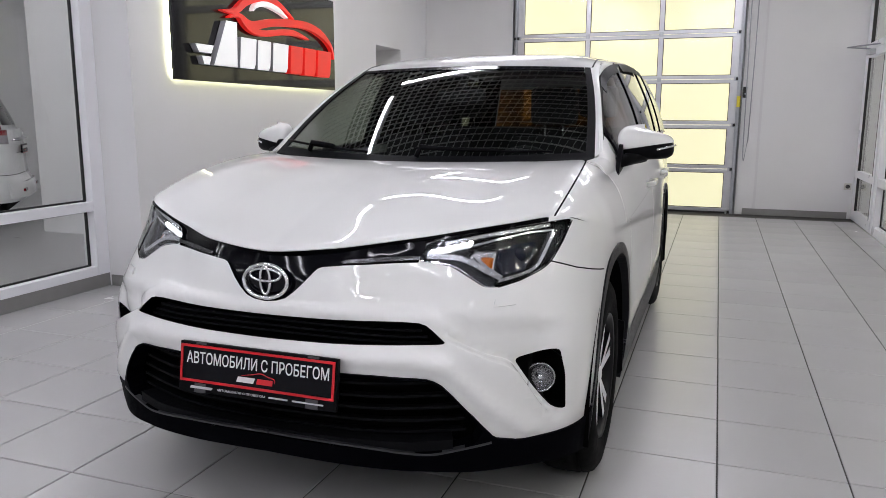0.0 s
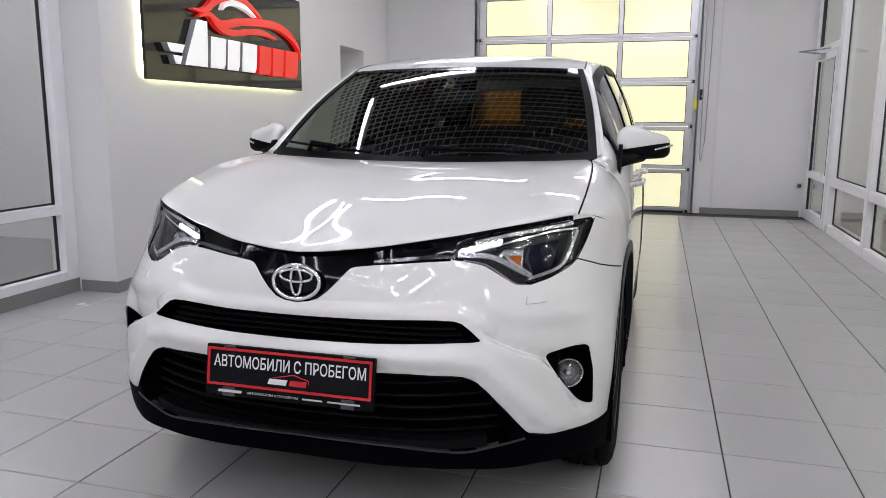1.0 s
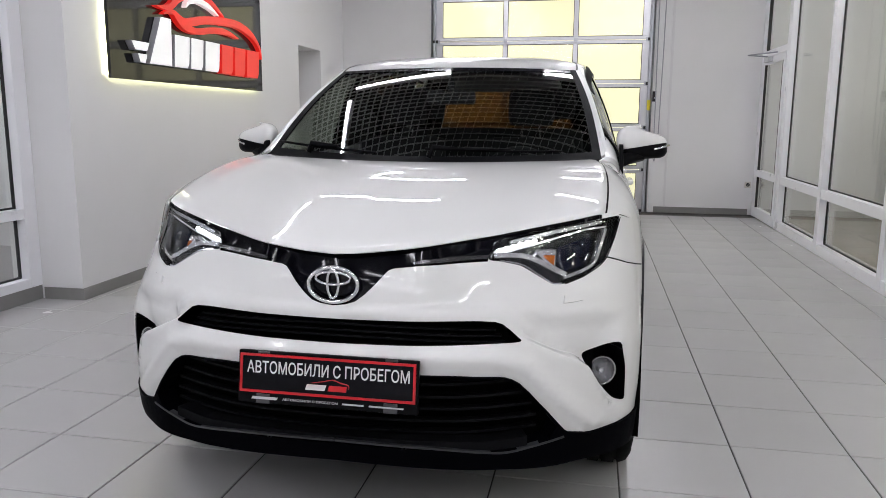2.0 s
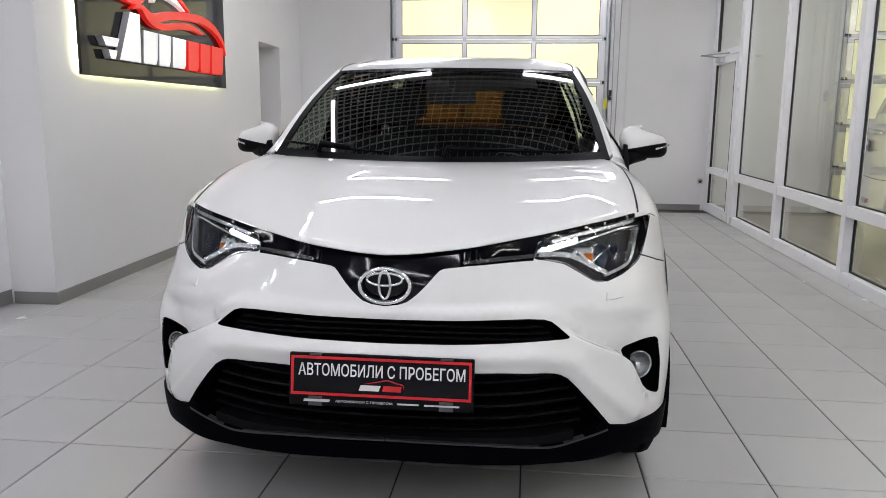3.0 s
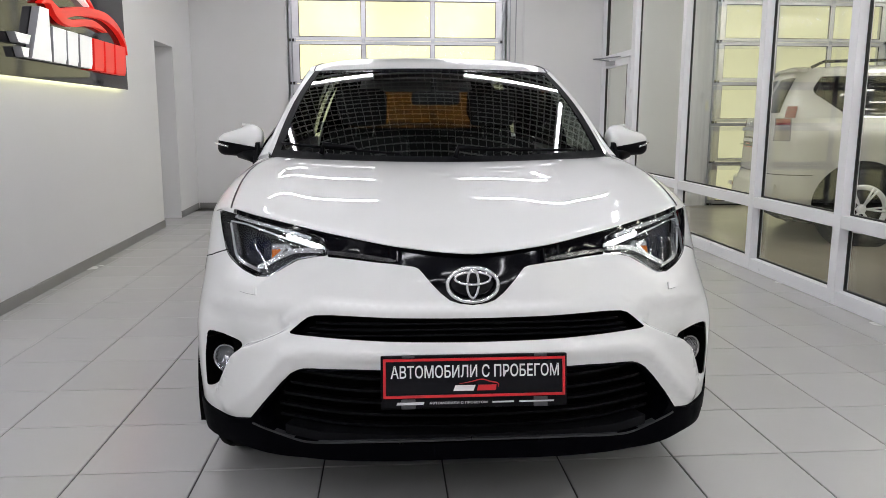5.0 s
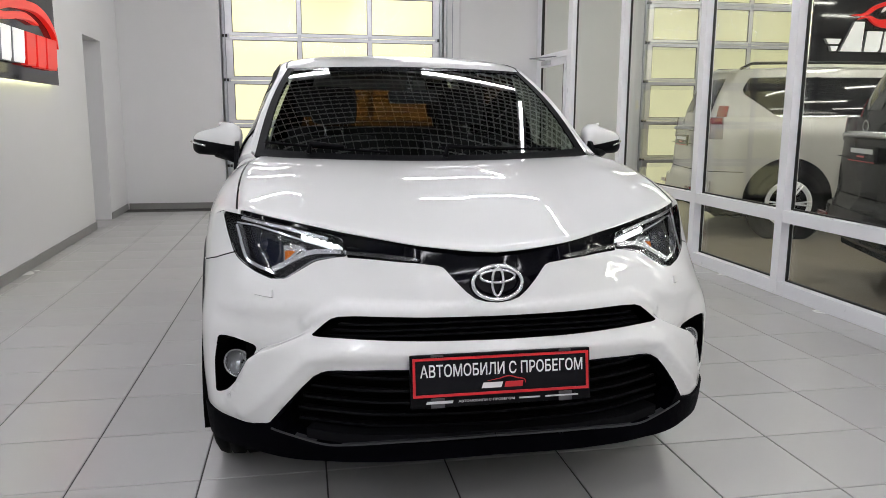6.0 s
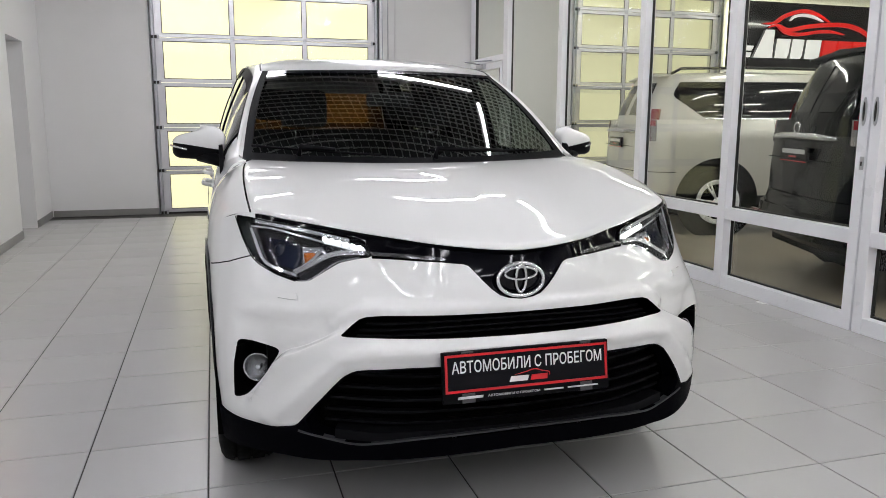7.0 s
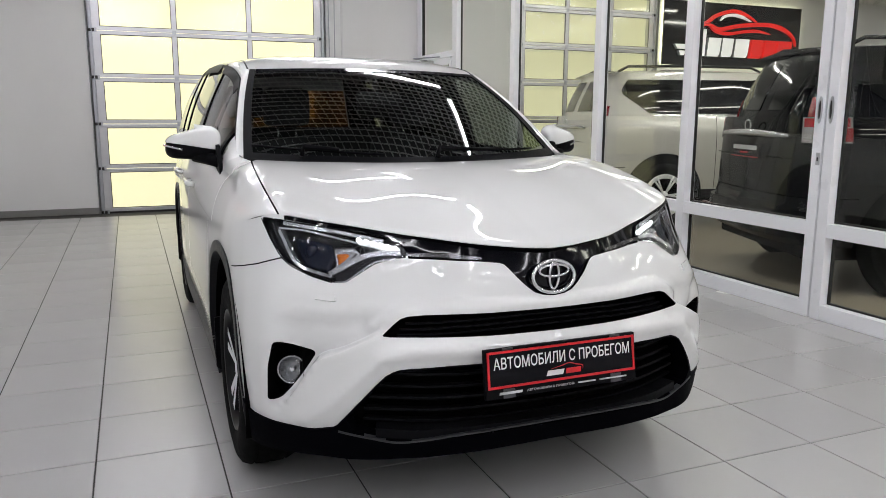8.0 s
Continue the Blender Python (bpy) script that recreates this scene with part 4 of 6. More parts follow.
sheet("windscreen", screen, np.linspace(-0.985, 0.985, 49), np.linspace(0.0, 0.985, 25), WINDSHIELD, car, "tinted windscreen glass").visible_shadow = False
lift = lambda fn, d: (lambda a, b: fn(a, b) + smooth_normals(fn, a, b) * d)
for s in (1, -1):
    sheet("frit_side", lambda a, b: lift(screen, 0.003)(a, b), np.linspace(0.955, 1.0, 4) if s > 0 else np.linspace(-1.0, -0.955, 4), np.linspace(0, 1, 25), SATIN_BLACK, car, hem=0.01)
sheet("frit_top", lift(screen, 0.0025), np.linspace(-0.95, 0.95, 41), np.linspace(0.955, 1.0, 4), GLOSS_BLACK, car, hem=0.01)
sheet("cowl", lambda a, b: lift(screen, 0.004)(a, b), np.linspace(-1.0, 1.0, 41), np.linspace(-0.03, 0.04, 5), SATIN_BLACK, car, "black plastic cowl", hem=0.02)


def roof(a, b):
    s, t = np.sign(a), np.abs(a)
    y = 3.905 + 0.08 * t ** 2 + b * 2.3
    zc = ROOF_Z(b)
    w = 0.622 - 0.05 * smoothstep(0.0, 0.3, b)
    z = zc - 0.012 * t ** 2 - 0.024 * np.clip((t - 0.7) / 0.3, 0, 1) ** 2 * (0.3 + 0.7 * smoothstep(0.0, 0.25, b))
    return np.stack([s * w * t, y, z], -1)


ROOF_Z = spline([0, 0.05, 0.15, 0.3, 0.5, 0.75, 1.0], [1.552, 1.59, 1.63, 1.657, 1.672, 1.667, 1.63])
sheet("roof", roof, np.linspace(-1, 1, 41), np.linspace(0, 1, 30), CAR_WHITE, car, "glossy white painted roof", 0.02)
for s in (1, -1):
    sheet("roof_moulding", lambda a, b: roof(a, b) + np.array([0.004 * s, 0, 0.002]), np.linspace(0.988, 1.0, 3) if s > 0 else np.linspace(-1.0, -0.988, 3), np.linspace(0, 1, 24), SATIN_BLACK, car, hem=0.02)

BELT = spline([3.0, 3.3, 3.6, 4.2, 5.0, 6.2], [1.067, 1.077, 1.085, 1.10, 1.12, 1.15])
BELT_X = spline([3.0, 3.3, 3.6, 4.2, 5.0, 6.2], [0.816, 0.834, 0.846, 0.853, 0.855, 0.83])


def side_point(y, k):
    """The cabin's side from the belt line (k = 0) to the roof's edge (k = 1)."""
    zb, xb = BELT(y), BELT_X(y)
    b = np.clip((y - 3.98) / 2.3, 0, 1)
    xt = 0.628 + 0.012 * np.sin(np.pi * b)
    zt = ROOF_Z(b) - 0.028
    # ahead of the roof the top edge runs down the windscreen's side
    q = np.clip((3.98 - y) / (3.98 - 3.31), 0, 1)
    xt = xt * (1 - q) + 0.76 * q + 0.012
    zt = zt * (1 - q) + 1.137 * q + 0.03 * np.sin(np.pi * q)
    x = xb * (1 - k) + xt * k + 0.022 * np.sin(np.pi * k)
    z = zb * (1 - k) + zt * k
    return x, z


def pillar(s):
    def f(v, w):
        y = 3.31 + v * (4.0 - 3.31)
        x1, z1 = side_point(y, np.ones_like(y))
        e = screen(np.full_like(y, 1.0), np.clip((y - 3.31) / (3.98 - 3.31), 0, 1))
        ybk = y + 0.1 + 0.07 * v
        xo, zo = side_point(ybk, np.clip(np.full_like(y, 0.985) - 0.1 * (1 - v), 0, 1))
        k = np.clip(w, 0, 1)
        cx, cy, cz = x1 + 0.022, y + 0.025, z1 + 0.02
        x = (1 - k) ** 2 * e[:, 0] + 2 * k * (1 - k) * cx + k * k * xo
        yy = (1 - k) ** 2 * e[:, 1] + 2 * k * (1 - k) * cy + k * k * ybk
        z = (1 - k) ** 2 * e[:, 2] + 2 * k * (1 - k) * cz + k * k * zo
        return np.stack([s * x, yy, z], -1)
    return f


def roof_side(s):
    """The painted rail that rounds off the roof down to the side windows."""
    def f(v, w):
        y = 3.99 + v * 2.2
        e = roof(np.ones_like(y), np.clip((y - 3.985) / 2.3, 0, 1))
        x1, z1 = side_point(y, np.full_like(y, 0.93))
        k = np.clip(w, 0, 1)
        cx, cz = np.maximum(x1 - 0.004, e[:, 0] + 0.02), e[:, 2] - 0.004
        return np.stack([s * ((1 - k) ** 2 * e[:, 0] + 2 * k * (1 - k) * cx + k * k * x1), y + 0 * k, (1 - k) ** 2 * e[:, 2] + 2 * k * (1 - k) * cz + k * k * z1], -1)
    return f


for s in (1, -1):
    sheet("roof_side", roof_side(s), np.linspace(0, 1, 30), np.linspace(0, 1, 8), CAR_WHITE, car, hem=0.008, flip=s > 0)
for s in (1, -1):
    sheet("windscreen_pillar", pillar(s), np.linspace(0, 1, 26), np.linspace(0, 1, 10), CAR_WHITE, car, "white windscreen pillar", 0.012, flip=s > 0)

    def side(v, w, s=s):
        y = 3.42 + v * (6.15 - 3.42)
        x, z = side_point(y, w)
        return np.stack([s * x, y, z], -1)

    sheet("front_side_glass", side, np.linspace(0.0, 0.38, 16), np.linspace(0.06, 0.93, 8), SIDE_GLASS, car, "lightly tinted side window glass", flip=s < 0).visible_shadow = False
    sheet("rear_side_glass", side, np.linspace(0.41, 0.94, 20), np.linspace(0.06, 0.93, 8), PRIVACY_GLASS, car, "dark tinted side window glass", flip=s < 0).visible_shadow = False
    out = lambda v, w, s=s: side(v, w) + np.array([0.006 * s, 0, 0.002])
    sheet("belt_moulding", out, np.linspace(0.0, 1.0, 30), np.linspace(0.0, 0.07, 3), SATIN_BLACK, car, hem=0.012, flip=s < 0)
    sheet("window_frame_top", out, np.linspace(0.1, 1.0, 30), np.linspace(0.9, 0.935, 3), SATIN_BLACK, car, hem=0.012, flip=s < 0)
    for v0, v1 in ((0.02, 0.035), (0.37, 0.42), (0.72, 0.76), (0.93, 1.12)):
        sheet("window_pillar", out, np.linspace(v0, v1, 3), np.linspace(0.05, 0.95, 8), GLOSS_BLACK, car, hem=0.012, flip=s < 0)
    out2 = lambda v, w, s=s: side(v, w) + np.array([0.028 * s, 0, -0.004]) * np.stack([np.clip((1.02 - w) * 4, 0, 1)] * 3, -1)
    for v0, v1 in ((0.16, 0.37), (0.42, 0.71)):
        sheet("wind_deflector", out2, np.linspace(v0, v1, 12), np.linspace(0.86, 0.94, 4), SATIN_BLACK, car, "smoked window deflector", 0.004, flip=s < 0)
    sheet("deflector_foot", out, np.linspace(0.0, 0.17, 12), np.linspace(0.9, 0.94, 3), SATIN_BLACK, car, hem=0.012, flip=s < 0)

    # shoulder between the skin's upper edge and the belt line
    def shoulder(v, w, s=s):
        y = 3.18 + v * (6.4 - 3.18)
        u = np.clip(y - 1.6, 1.3, 4.85)
        px, py, pz = skin(u, TOP_Z(u))
        x1, z1 = BELT_X(np.clip(y, 3.0, 6.2)), BELT(np.clip(y, 3.0, 6.2))
        k = np.clip(w, 0, 1)
        cx, cz = px + (px - skin(u, TOP_Z(u) - 0.004)[0]) / 0.004 * 0.7 * (z1 - pz), pz + 0.7 * (z1 - pz)
        e = np.clip(-w, 0, 1)
        return np.stack([s * ((1 - k) ** 2 * px + 2 * k * (1 - k) * cx + k * k * x1 + 0.0015 * (1 - k) ** 8), y + 0 * k, -0.1 * e + (1 - k) ** 2 * pz + 2 * k * (1 - k) * cz + k * k * z1], -1)

    sheet("door_shoulder", shoulder, np.linspace(0, 1, 60), np.array([-0.08, 0, 0.1, 0.25, 0.4, 0.6, 0.8, 1.0]), CAR_WHITE, car, hem=0.008, flip=s < 0)
    # triangle between pillar foot, hood corner and mirror
    def cheek(v, w, s=s):
        y = 3.16 + v * 0.3
        x0, z0 = BELT_X(y), BELT(y)
        h = hood(np.ones_like(y), np.clip(1 - (3.18 - np.minimum(y, 3.18)), 0, 1))
        yb = np.clip(y, 3.0, 3.98)
        x1, z1 = side_point(np.maximum(yb, 3.31), np.ones_like(y))
        m = np.clip((y - 3.16) / 0.15, 0, 1)
        x1, z1 = 0.745 * (1 - m) + (x1 - 0.0) * m, 1.128 * (1 - m) + z1 * m
        k = np.clip(w, 0, 1)
        return np.stack([s * (x0 * (1 - k) + x1 * k + 0.012 * np.sin(np.pi * k)), y + 0 * k, z0 * (1 - k) + z1 * k + 0.012 * np.sin(np.pi * k)], -1)

    sheet("pillar_foot", cheek, np.linspace(0, 1, 14), np.linspace(0, 1, 8), CAR_WHITE, car, hem=0.01, flip=s < 0)

# tail: closing panel with a brown tinted window, lamps out of view
def tail(a, b):
    s, t = np.sign(a), np.abs(a)
    z = 0.3 + b * 1.3
    y = np.interp(z, [0.3, 0.6, 1.05, 1.15, 1.6], [6.6, 6.62, 6.58, 6.5, 6.2])
    w = np.interp(z, [0.3, 0.6, 1.0, 1.15, 1.6], [0.85, 0.87, 0.85, 0.81, 0.61])
    return np.stack([s * w * t, y - 0.08 * t ** 4, z], -1)


sheet("tailgate", tail, np.linspace(-1, 1, 21), np.linspace(0, 0.66, 14), CAR_WHITE, car, flip=True)
sheet("rear_window", tail, np.linspace(-0.72, 0.72, 19), np.linspace(0.7, 0.93, 8), REAR_GLASS, car, "brown tinted rear window", flip=True).visible_shadow = False
sheet("tailgate_top", tail, np.linspace(-1, 1, 21), np.linspace(0.93, 1.0, 3), CAR_WHITE, car, flip=True)
sheet("tailgate_belt", tail, np.linspace(-1, 1, 21), np.linspace(0.66, 0.7, 3), CAR_WHITE, car, flip=True)
for s in (1, -1):
    sheet("rear_pillar", tail, np.linspace(0.72, 1, 5) if s > 0 else np.linspace(-1, -0.72, 5), np.linspace(0.7, 0.93, 8), CAR_WHITE, car, flip=True)
sheet("tailgate_trim", lambda a, b: tail(a, b) - np.array([0, 0.03, 0]), np.linspace(-0.98, 0.98, 21), np.linspace(0.5, 0.7, 6), VOID, car, flip=False)
for s in (1, -1):
    sheet("pillar_trim", lambda a, b: tail(a, b) - np.array([0, 0.03, 0]), np.linspace(0.72, 1, 5) if s > 0 else np.linspace(-1, -0.72, 5), np.linspace(0.7, 1.0, 8), VOID, car)

# ---- the white car: lamps, trim, wheels, cabin ----


def skin_ribbon(name, ctrl, width, off, thick, material, parent, s, label=""):
    """A raised band along a line on the skin."""
    ln = smooth_line(ctrl, 6)
    n = len(ln)
    w = width if isinstance(width, list) else [width] * n
    pts = ribbon(ln, w)
    L, R = pts[:n], pts[n:][::-1]
    top = [skin_at([p[0]], [p[1]], off)[0] for q in zip(L, R) for p in q]
    bot = [skin_at([p[0]], [p[1]], off - thick)[0] for q in zip(L, R) for p in q]
    v = [p * np.array([s, 1, 1]) for p in top + bot]
    k = 2 * n
    f = []
    for i in range(n - 1):
        a = 2 * i
        f += [(a, a + 1, a + 3, a + 2), (a, a + 2, k + a + 2, k + a), (a + 1, k + a + 1, k + a + 3, a + 3)]
    f += [(0, k, k + 1, 1), (2 * n - 2, 2 * n - 1, k + 2 * n - 1, k + 2 * n - 2)]
    bm = bmesh.new()
    vs = [bm.verts.new(p) for p in v]
    for q in f:
        bm.faces.new([vs[i] for i in q])
    bmesh.ops.recalc_face_normals(bm, faces=bm.faces[:])
    return part(name, bm_mesh(name, bm, material), parent, label)


def skin_poly(name, poly, off, material, parent, s, dome=0.0, thick=0.01, label=""):
    """A plate with a given outline on the skin, with a rim, domed in the middle."""
    f = fine(poly, 0.008)
    c = np.mean(f, axis=0)
    rings = (1.0, 0.8, 0.55, 0.3)
    v, fc = [], []
    n = len(f)
    rim = skin_at([p[0] for p in f], [p[1] for p in f], off - thick)
    v += list(rim)
    for r in rings:
        q = [(c[0] + (p[0] - c[0]) * r, c[1] + (p[1] - c[1]) * r) for p in f]
        v += list(skin_at([p[0] for p in q], [p[1] for p in q], off + dome * (1 - r * r)))
    v += list(skin_at([c[0]], [c[1]], off + dome))
    for k in range(len(rings)):
        for i in range(n):
            a, b = k * n + i, k * n + (i + 1) % n
            fc.append((a, b, b + n, a + n))
    for i in range(n):
        fc.append((len(rings) * n + i, len(rings) * n + (i + 1) % n, len(v) - 1))
    bm = bmesh.new()
    vs = [bm.verts.new(p * np.array([s, 1, 1])) for p in v]
    for q in fc:
        bm.faces.new([vs[i] for i in q])
    bmesh.ops.recalc_face_normals(bm, faces=bm.faces[:])
    me = bm_mesh(name, bm, material, dome != 0)
    return part(name, me, parent, label)


def ellipsoid(name, c, r, material, parent, seg=20, rings=12, label="", m=None):
    bm = bmesh.new()
    bmesh.ops.create_uvsphere(bm, u_segments=seg, v_segments=rings, radius=1)
    bmesh.ops.scale(bm, vec=r, verts=bm.verts[:])
    if m is not None:
        bmesh.ops.transform(bm, matrix=m, verts=bm.verts[:])
    bmesh.ops.translate(bm, vec=c, verts=bm.verts[:])
    return part(name, bm_mesh(name, bm, material, True), parent, label)


def lathe(name, prof, seg, material, parent, label="", m=None, smooth=True):
    """A turned shape round the x axis; prof: (x, radius)."""
    v, f = [], []
    n = len(prof)
    for k in range(seg):
        t = 2 * math.pi * k / seg
        v += [(x, r * math.cos(t), r * math.sin(t)) for x, r in prof]
    for k in range(seg):
        for i in range(n - 1):
            a, b = k * n + i, ((k + 1) % seg) * n + i
            f.append((a, b, b + 1, a + 1))
    bm = bmesh.new()
    vs = [bm.verts.new(p) for p in v]
    for q in f:
        bm.faces.new([vs[i] for i in q])
    bmesh.ops.remove_doubles(bm, verts=bm.verts[:], dist=1e-5)
    bmesh.ops.recalc_face_normals(bm, faces=bm.faces[:])
    return part(name, bm_mesh(name, bm, material, smooth), parent, label, m)


for s in (1, -1):
    hl = skin_part("headlight", ["lamp"], -0.05, LAMP_INNER, car, sides=(s,), hem=-0.046, label="clear headlight with lit white daytime strip")
    skin_ribbon("bezel", [(0.783, 0.952), (0.77, 0.92), (0.758, 0.888), (0.742, 0.858), (0.71, 0.843), (0.65, 0.828)], 0.009, -0.012, 0.02, CHROME, hl, s, "chrome bezel")
    skin_ribbon("bezel", [(0.783, 0.958), (0.718, 0.957), (0.672, 0.949), (0.612, 0.936), (0.568, 0.925)], 0.005, -0.012, 0.02, CHROME, hl, s, "chrome bezel")
    skin_ribbon("lower_band", [(0.64, 0.821), (0.612, 0.826), (0.566, 0.853), (0.52, 0.876), (0.46, 0.887)], 0.03, -0.01, 0.03, LAMP_GREY, hl, s, "dark lower band")
    skin_ribbon("lower_line", [(0.642, 0.811), (0.614, 0.8135), (0.568, 0.8415), (0.522, 0.868), (0.462, 0.88)], 0.004, -0.003, 0.02, CHROME, hl, s)
    skin_ribbon("lower_blade", [(0.655, 0.834), (0.62, 0.851), (0.57, 0.877), (0.52, 0.893), (0.445, 0.896)], 0.013, -0.006, 0.03, SATIN_CHROME, hl, s, "satin chrome blade")
    skin_ribbon("lamp_gap", [(0.65, 0.8075), (0.68, 0.816), (0.712, 0.8265), (0.766, 0.8575), (0.797, 0.91), (0.815, 0.95), (0.83, 0.98)], 0.0035, 0.0006, 0.006, VOID, car, s)
    skin_ribbon("ribbed_strip", [(0.775, 0.976), (0.67, 0.965), (0.578, 0.951), (0.49, 0.933)], 0.01, -0.02, 0.015, SATIN_CHROME, hl, s)
    skin_poly("projector", [(0.757, 0.938), (0.69, 0.931), (0.645, 0.92), (0.64, 0.885), (0.662, 0.848), (0.728, 0.858), (0.746, 0.89)], -0.04, PROJECTOR, hl, s, 0.004, 0.01, "dark smoked projector lens")
    skin_poly("tail_reflector", [(0.792, 0.968), (0.82, 0.974), (0.808, 0.945), (0.793, 0.905), (0.768, 0.866), (0.772, 0.905)], -0.026, SMOKED_CHROME, hl, s, 0.0, 0.008, "grey clear tail of the lamp")
    for cu, cz in ((0.705, 0.9),):
        ellipsoid("lens", tuple(skin_at([cu], [cz], -0.045)[0] * np.array([s, 1, 1])), (0.026, 0.018, 0.026), PROJECTOR, hl)
    skin_poly("reflector_bowl", [(0.64, 0.912), (0.58, 0.916), (0.565, 0.9), (0.6, 0.866), (0.64, 0.845)], -0.042, SATIN_CHROME, hl, s, 0.006, 0.01)
    skin_poly("indicator", [(0.632, 0.895), (0.605, 0.898), (0.592, 0.89), (0.612, 0.868), (0.63, 0.858)], -0.036, AMBER, hl, s, 0.008, 0.01, "amber indicator reflector")
    skin_ribbon("bowl_edge", [(0.645, 0.848), (0.61, 0.87), (0.575, 0.9)], 0.007, -0.02, 0.02, CHROME, hl, s)
    for k in range(4):
        ellipsoid("facet", tuple(skin_at([0.585 + 0.012 * k], [0.905 - 0.006 * (k % 2)], -0.034)[0] * np.array([s, 1, 1])), (0.005, 0.006, 0.006), CHROME, hl, 8, 6)
    skin_ribbon("daytime_strip", [(0.565, 0.93), (0.53, 0.924), (0.49, 0.915), (0.447, 0.904)], [0.006] + [0.017] * 17 + [0.01], -0.014, 0.012, DRL_BAND, hl, s, "lit white daytime strip")
    for k in range(6):
        u = 0.56 - 0.02 * k
        ellipsoid("led", tuple(skin_at([u], [0.934 - 0.0046 * k], -0.012)[0] * np.array([s, 1, 1])), (0.0075, 0.006, 0.0065), DRL, hl, 10, 6)
    skin_part("cover", ["lamp"], 0.0, LAMP_GLASS, hl, sides=(s,), label="clear lamp cover").visible_shadow = False

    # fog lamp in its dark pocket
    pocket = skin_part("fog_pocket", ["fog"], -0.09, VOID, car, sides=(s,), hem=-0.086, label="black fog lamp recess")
    p = np.array([0.766, 2.287, 0.527]) * np.array([s, 1, 1])
    m = Matrix.Translation(p) @ Matrix.Rotation(math.radians(20 * s), 4, "Z") @ Matrix.Rotation(math.radians(90), 4, "Z")
    fl = lathe("fog_lamp", [(0.03, 0.0), (0.03, 0.03), (0.0, 0.042), (-0.006, 0.047), (-0.012, 0.047), (-0.014, 0.043), (-0.006, 0.041)], 28, FOG_BOWL, pocket, "round fog lamp", m)
    lathe("lens", [(-0.02, 0.0), (-0.0185, 0.016), (-0.014, 0.031), (-0.006, 0.041)], 24, LAMP_GLASS, fl).visible_shadow = False
    ell = lathe("bulb", [(-0.012, 0.0), (-0.01, 0.008), (0.0, 0.012), (0.03, 0.012)], 12, CHROME, fl)
    # highlight along the lower lip, painted as a lighter grey ribbon
    skin_ribbon("lip_edge", [(0.66, 0.368), (0.58, 0.35), (0.5, 0.334), (0.42, 0.339), (0.27, 0.35), (0.002, 0.356)], 0.006, 0.011, 0.02, LIP_HIGHLIGHT, car, s)
    # washer cap outline
    skin_ribbon("washer_cap", [(0.702, 0.7685), (0.676, 0.7665), (0.648, 0.766)], 0.019, 0.0065, 0.01, CAR_WHITE, car, s, "white headlight washer cap")

# badge: three plain oval rings
badge = part("badge", tube_along([(0.0735 * math.cos(t), 2.0 + 0.006 * math.sin(t), 0.821 + 0.049 * math.sin(t)) for t in np.linspace(0, 2 * math.pi, 48, endpoint=False)], 0.0062, 8, "badge", CHROME, True), car, "chrome oval badge")
part("oval", tube_along([(0.052 * math.cos(t), 2.0, 0.84 + 0.0185 * math.sin(t)) for t in np.linspace(0, 2 * math.pi, 40, endpoint=False)], 0.0043, 8, "oval", CHROME, True), badge)
part("oval", tube_along([(0.0165 * math.cos(t), 1.998, 0.824 + 0.0415 * math.sin(t)) for t in np.linspace(0, 2 * math.pi, 40, endpoint=False)], 0.0043, 8, "oval", CHROME, True), badge)
ellipsoid("badge_plate", (0, 2.012, 0.821), (0.07, 0.008, 0.046), GLOSS_BLACK, badge, 24, 10)

# advertising plate
CLIP_GREY = mat("smoky_plastic_clip", (0.06, 0.06, 0.065), 0.3, 0, 0.05, 20)
tilt = pose(0, 1.934, 0.566, -8.5, 0, 0)


def fit_text(name, body, x0, x1, z0, z1, y, material, parent):
    """Raised printed words that fill a box."""
    cu = bpy.data.curves.new(name, "FONT")
    cu.body = body
    cu.offset = 0.012
    cu.resolution_u = 3
    ob = bpy.data.objects.new(name, cu)
    scene.collection.objects.link(ob)
    dg = bpy.context.evaluated_depsgraph_get()
    me = bpy.data.meshes.new_from_object(ob.evaluated_get(dg))
    bpy.data.objects.remove(ob)
    bpy.data.curves.remove(cu)
    co = np.empty(len(me.vertices) * 3)
    me.vertices.foreach_get("co", co)
    co = co.reshape(-1, 3)
    lo, hi = co.min(0), co.max(0)
    q = (co - lo) / np.maximum(hi - lo, 1e-9)
    out = np.stack([x0 + q[:, 0] * (x1 - x0), np.full(len(q), y), z0 + q[:, 1] * (z1 - z0)], 1)
    me.vertices.foreach_set("co", out.ravel())
    me.update()
    me.materials.clear()
    me.materials.append(material)
    return part(name, me, parent)


holder = box("plate_holder", (-0.268, 0.268, -0.004, 0.012, -0.088, 0.064), SATIN_BLACK, 0.004, car, "black plate holder")
holder.matrix_basis = tilt
plate = box("plate", (-0.261, 0.261, -0.0065, -0.0045, -0.056, 0.056), PLATE_BLACK, 0.0008, holder, "black advertising plate")
bm = bmesh.new()
for b in ((-0.261, 0.261, -0.009, -0.0066, 0.0485, 0.056), (-0.261, 0.261, -0.009, -0.0066, -0.056, -0.0485), (-0.261, -0.2535, -0.009, -0.0066, -0.0485, 0.0485), (0.2535, 0.261, -0.009, -0.0066, -0.0485, 0.0485)):
    bm_box(bm, *b)
part("red_border", bm_mesh("red_border", bm, PLATE_RED), holder, "red border")
fit_text("lettering", "АВТОМОБИЛИ С ПРОБЕГОМ", -0.24, 0.243, 0.0, 0.0365, -0.0072, PLATE_WHITE, holder)
fit_text("small_lettering", "АВТОМОБИЛИ С ПРОБЕГОМ", -0.13, 0.036, -0.0755, -0.0685, -0.0048, PLATE_GREY, holder)
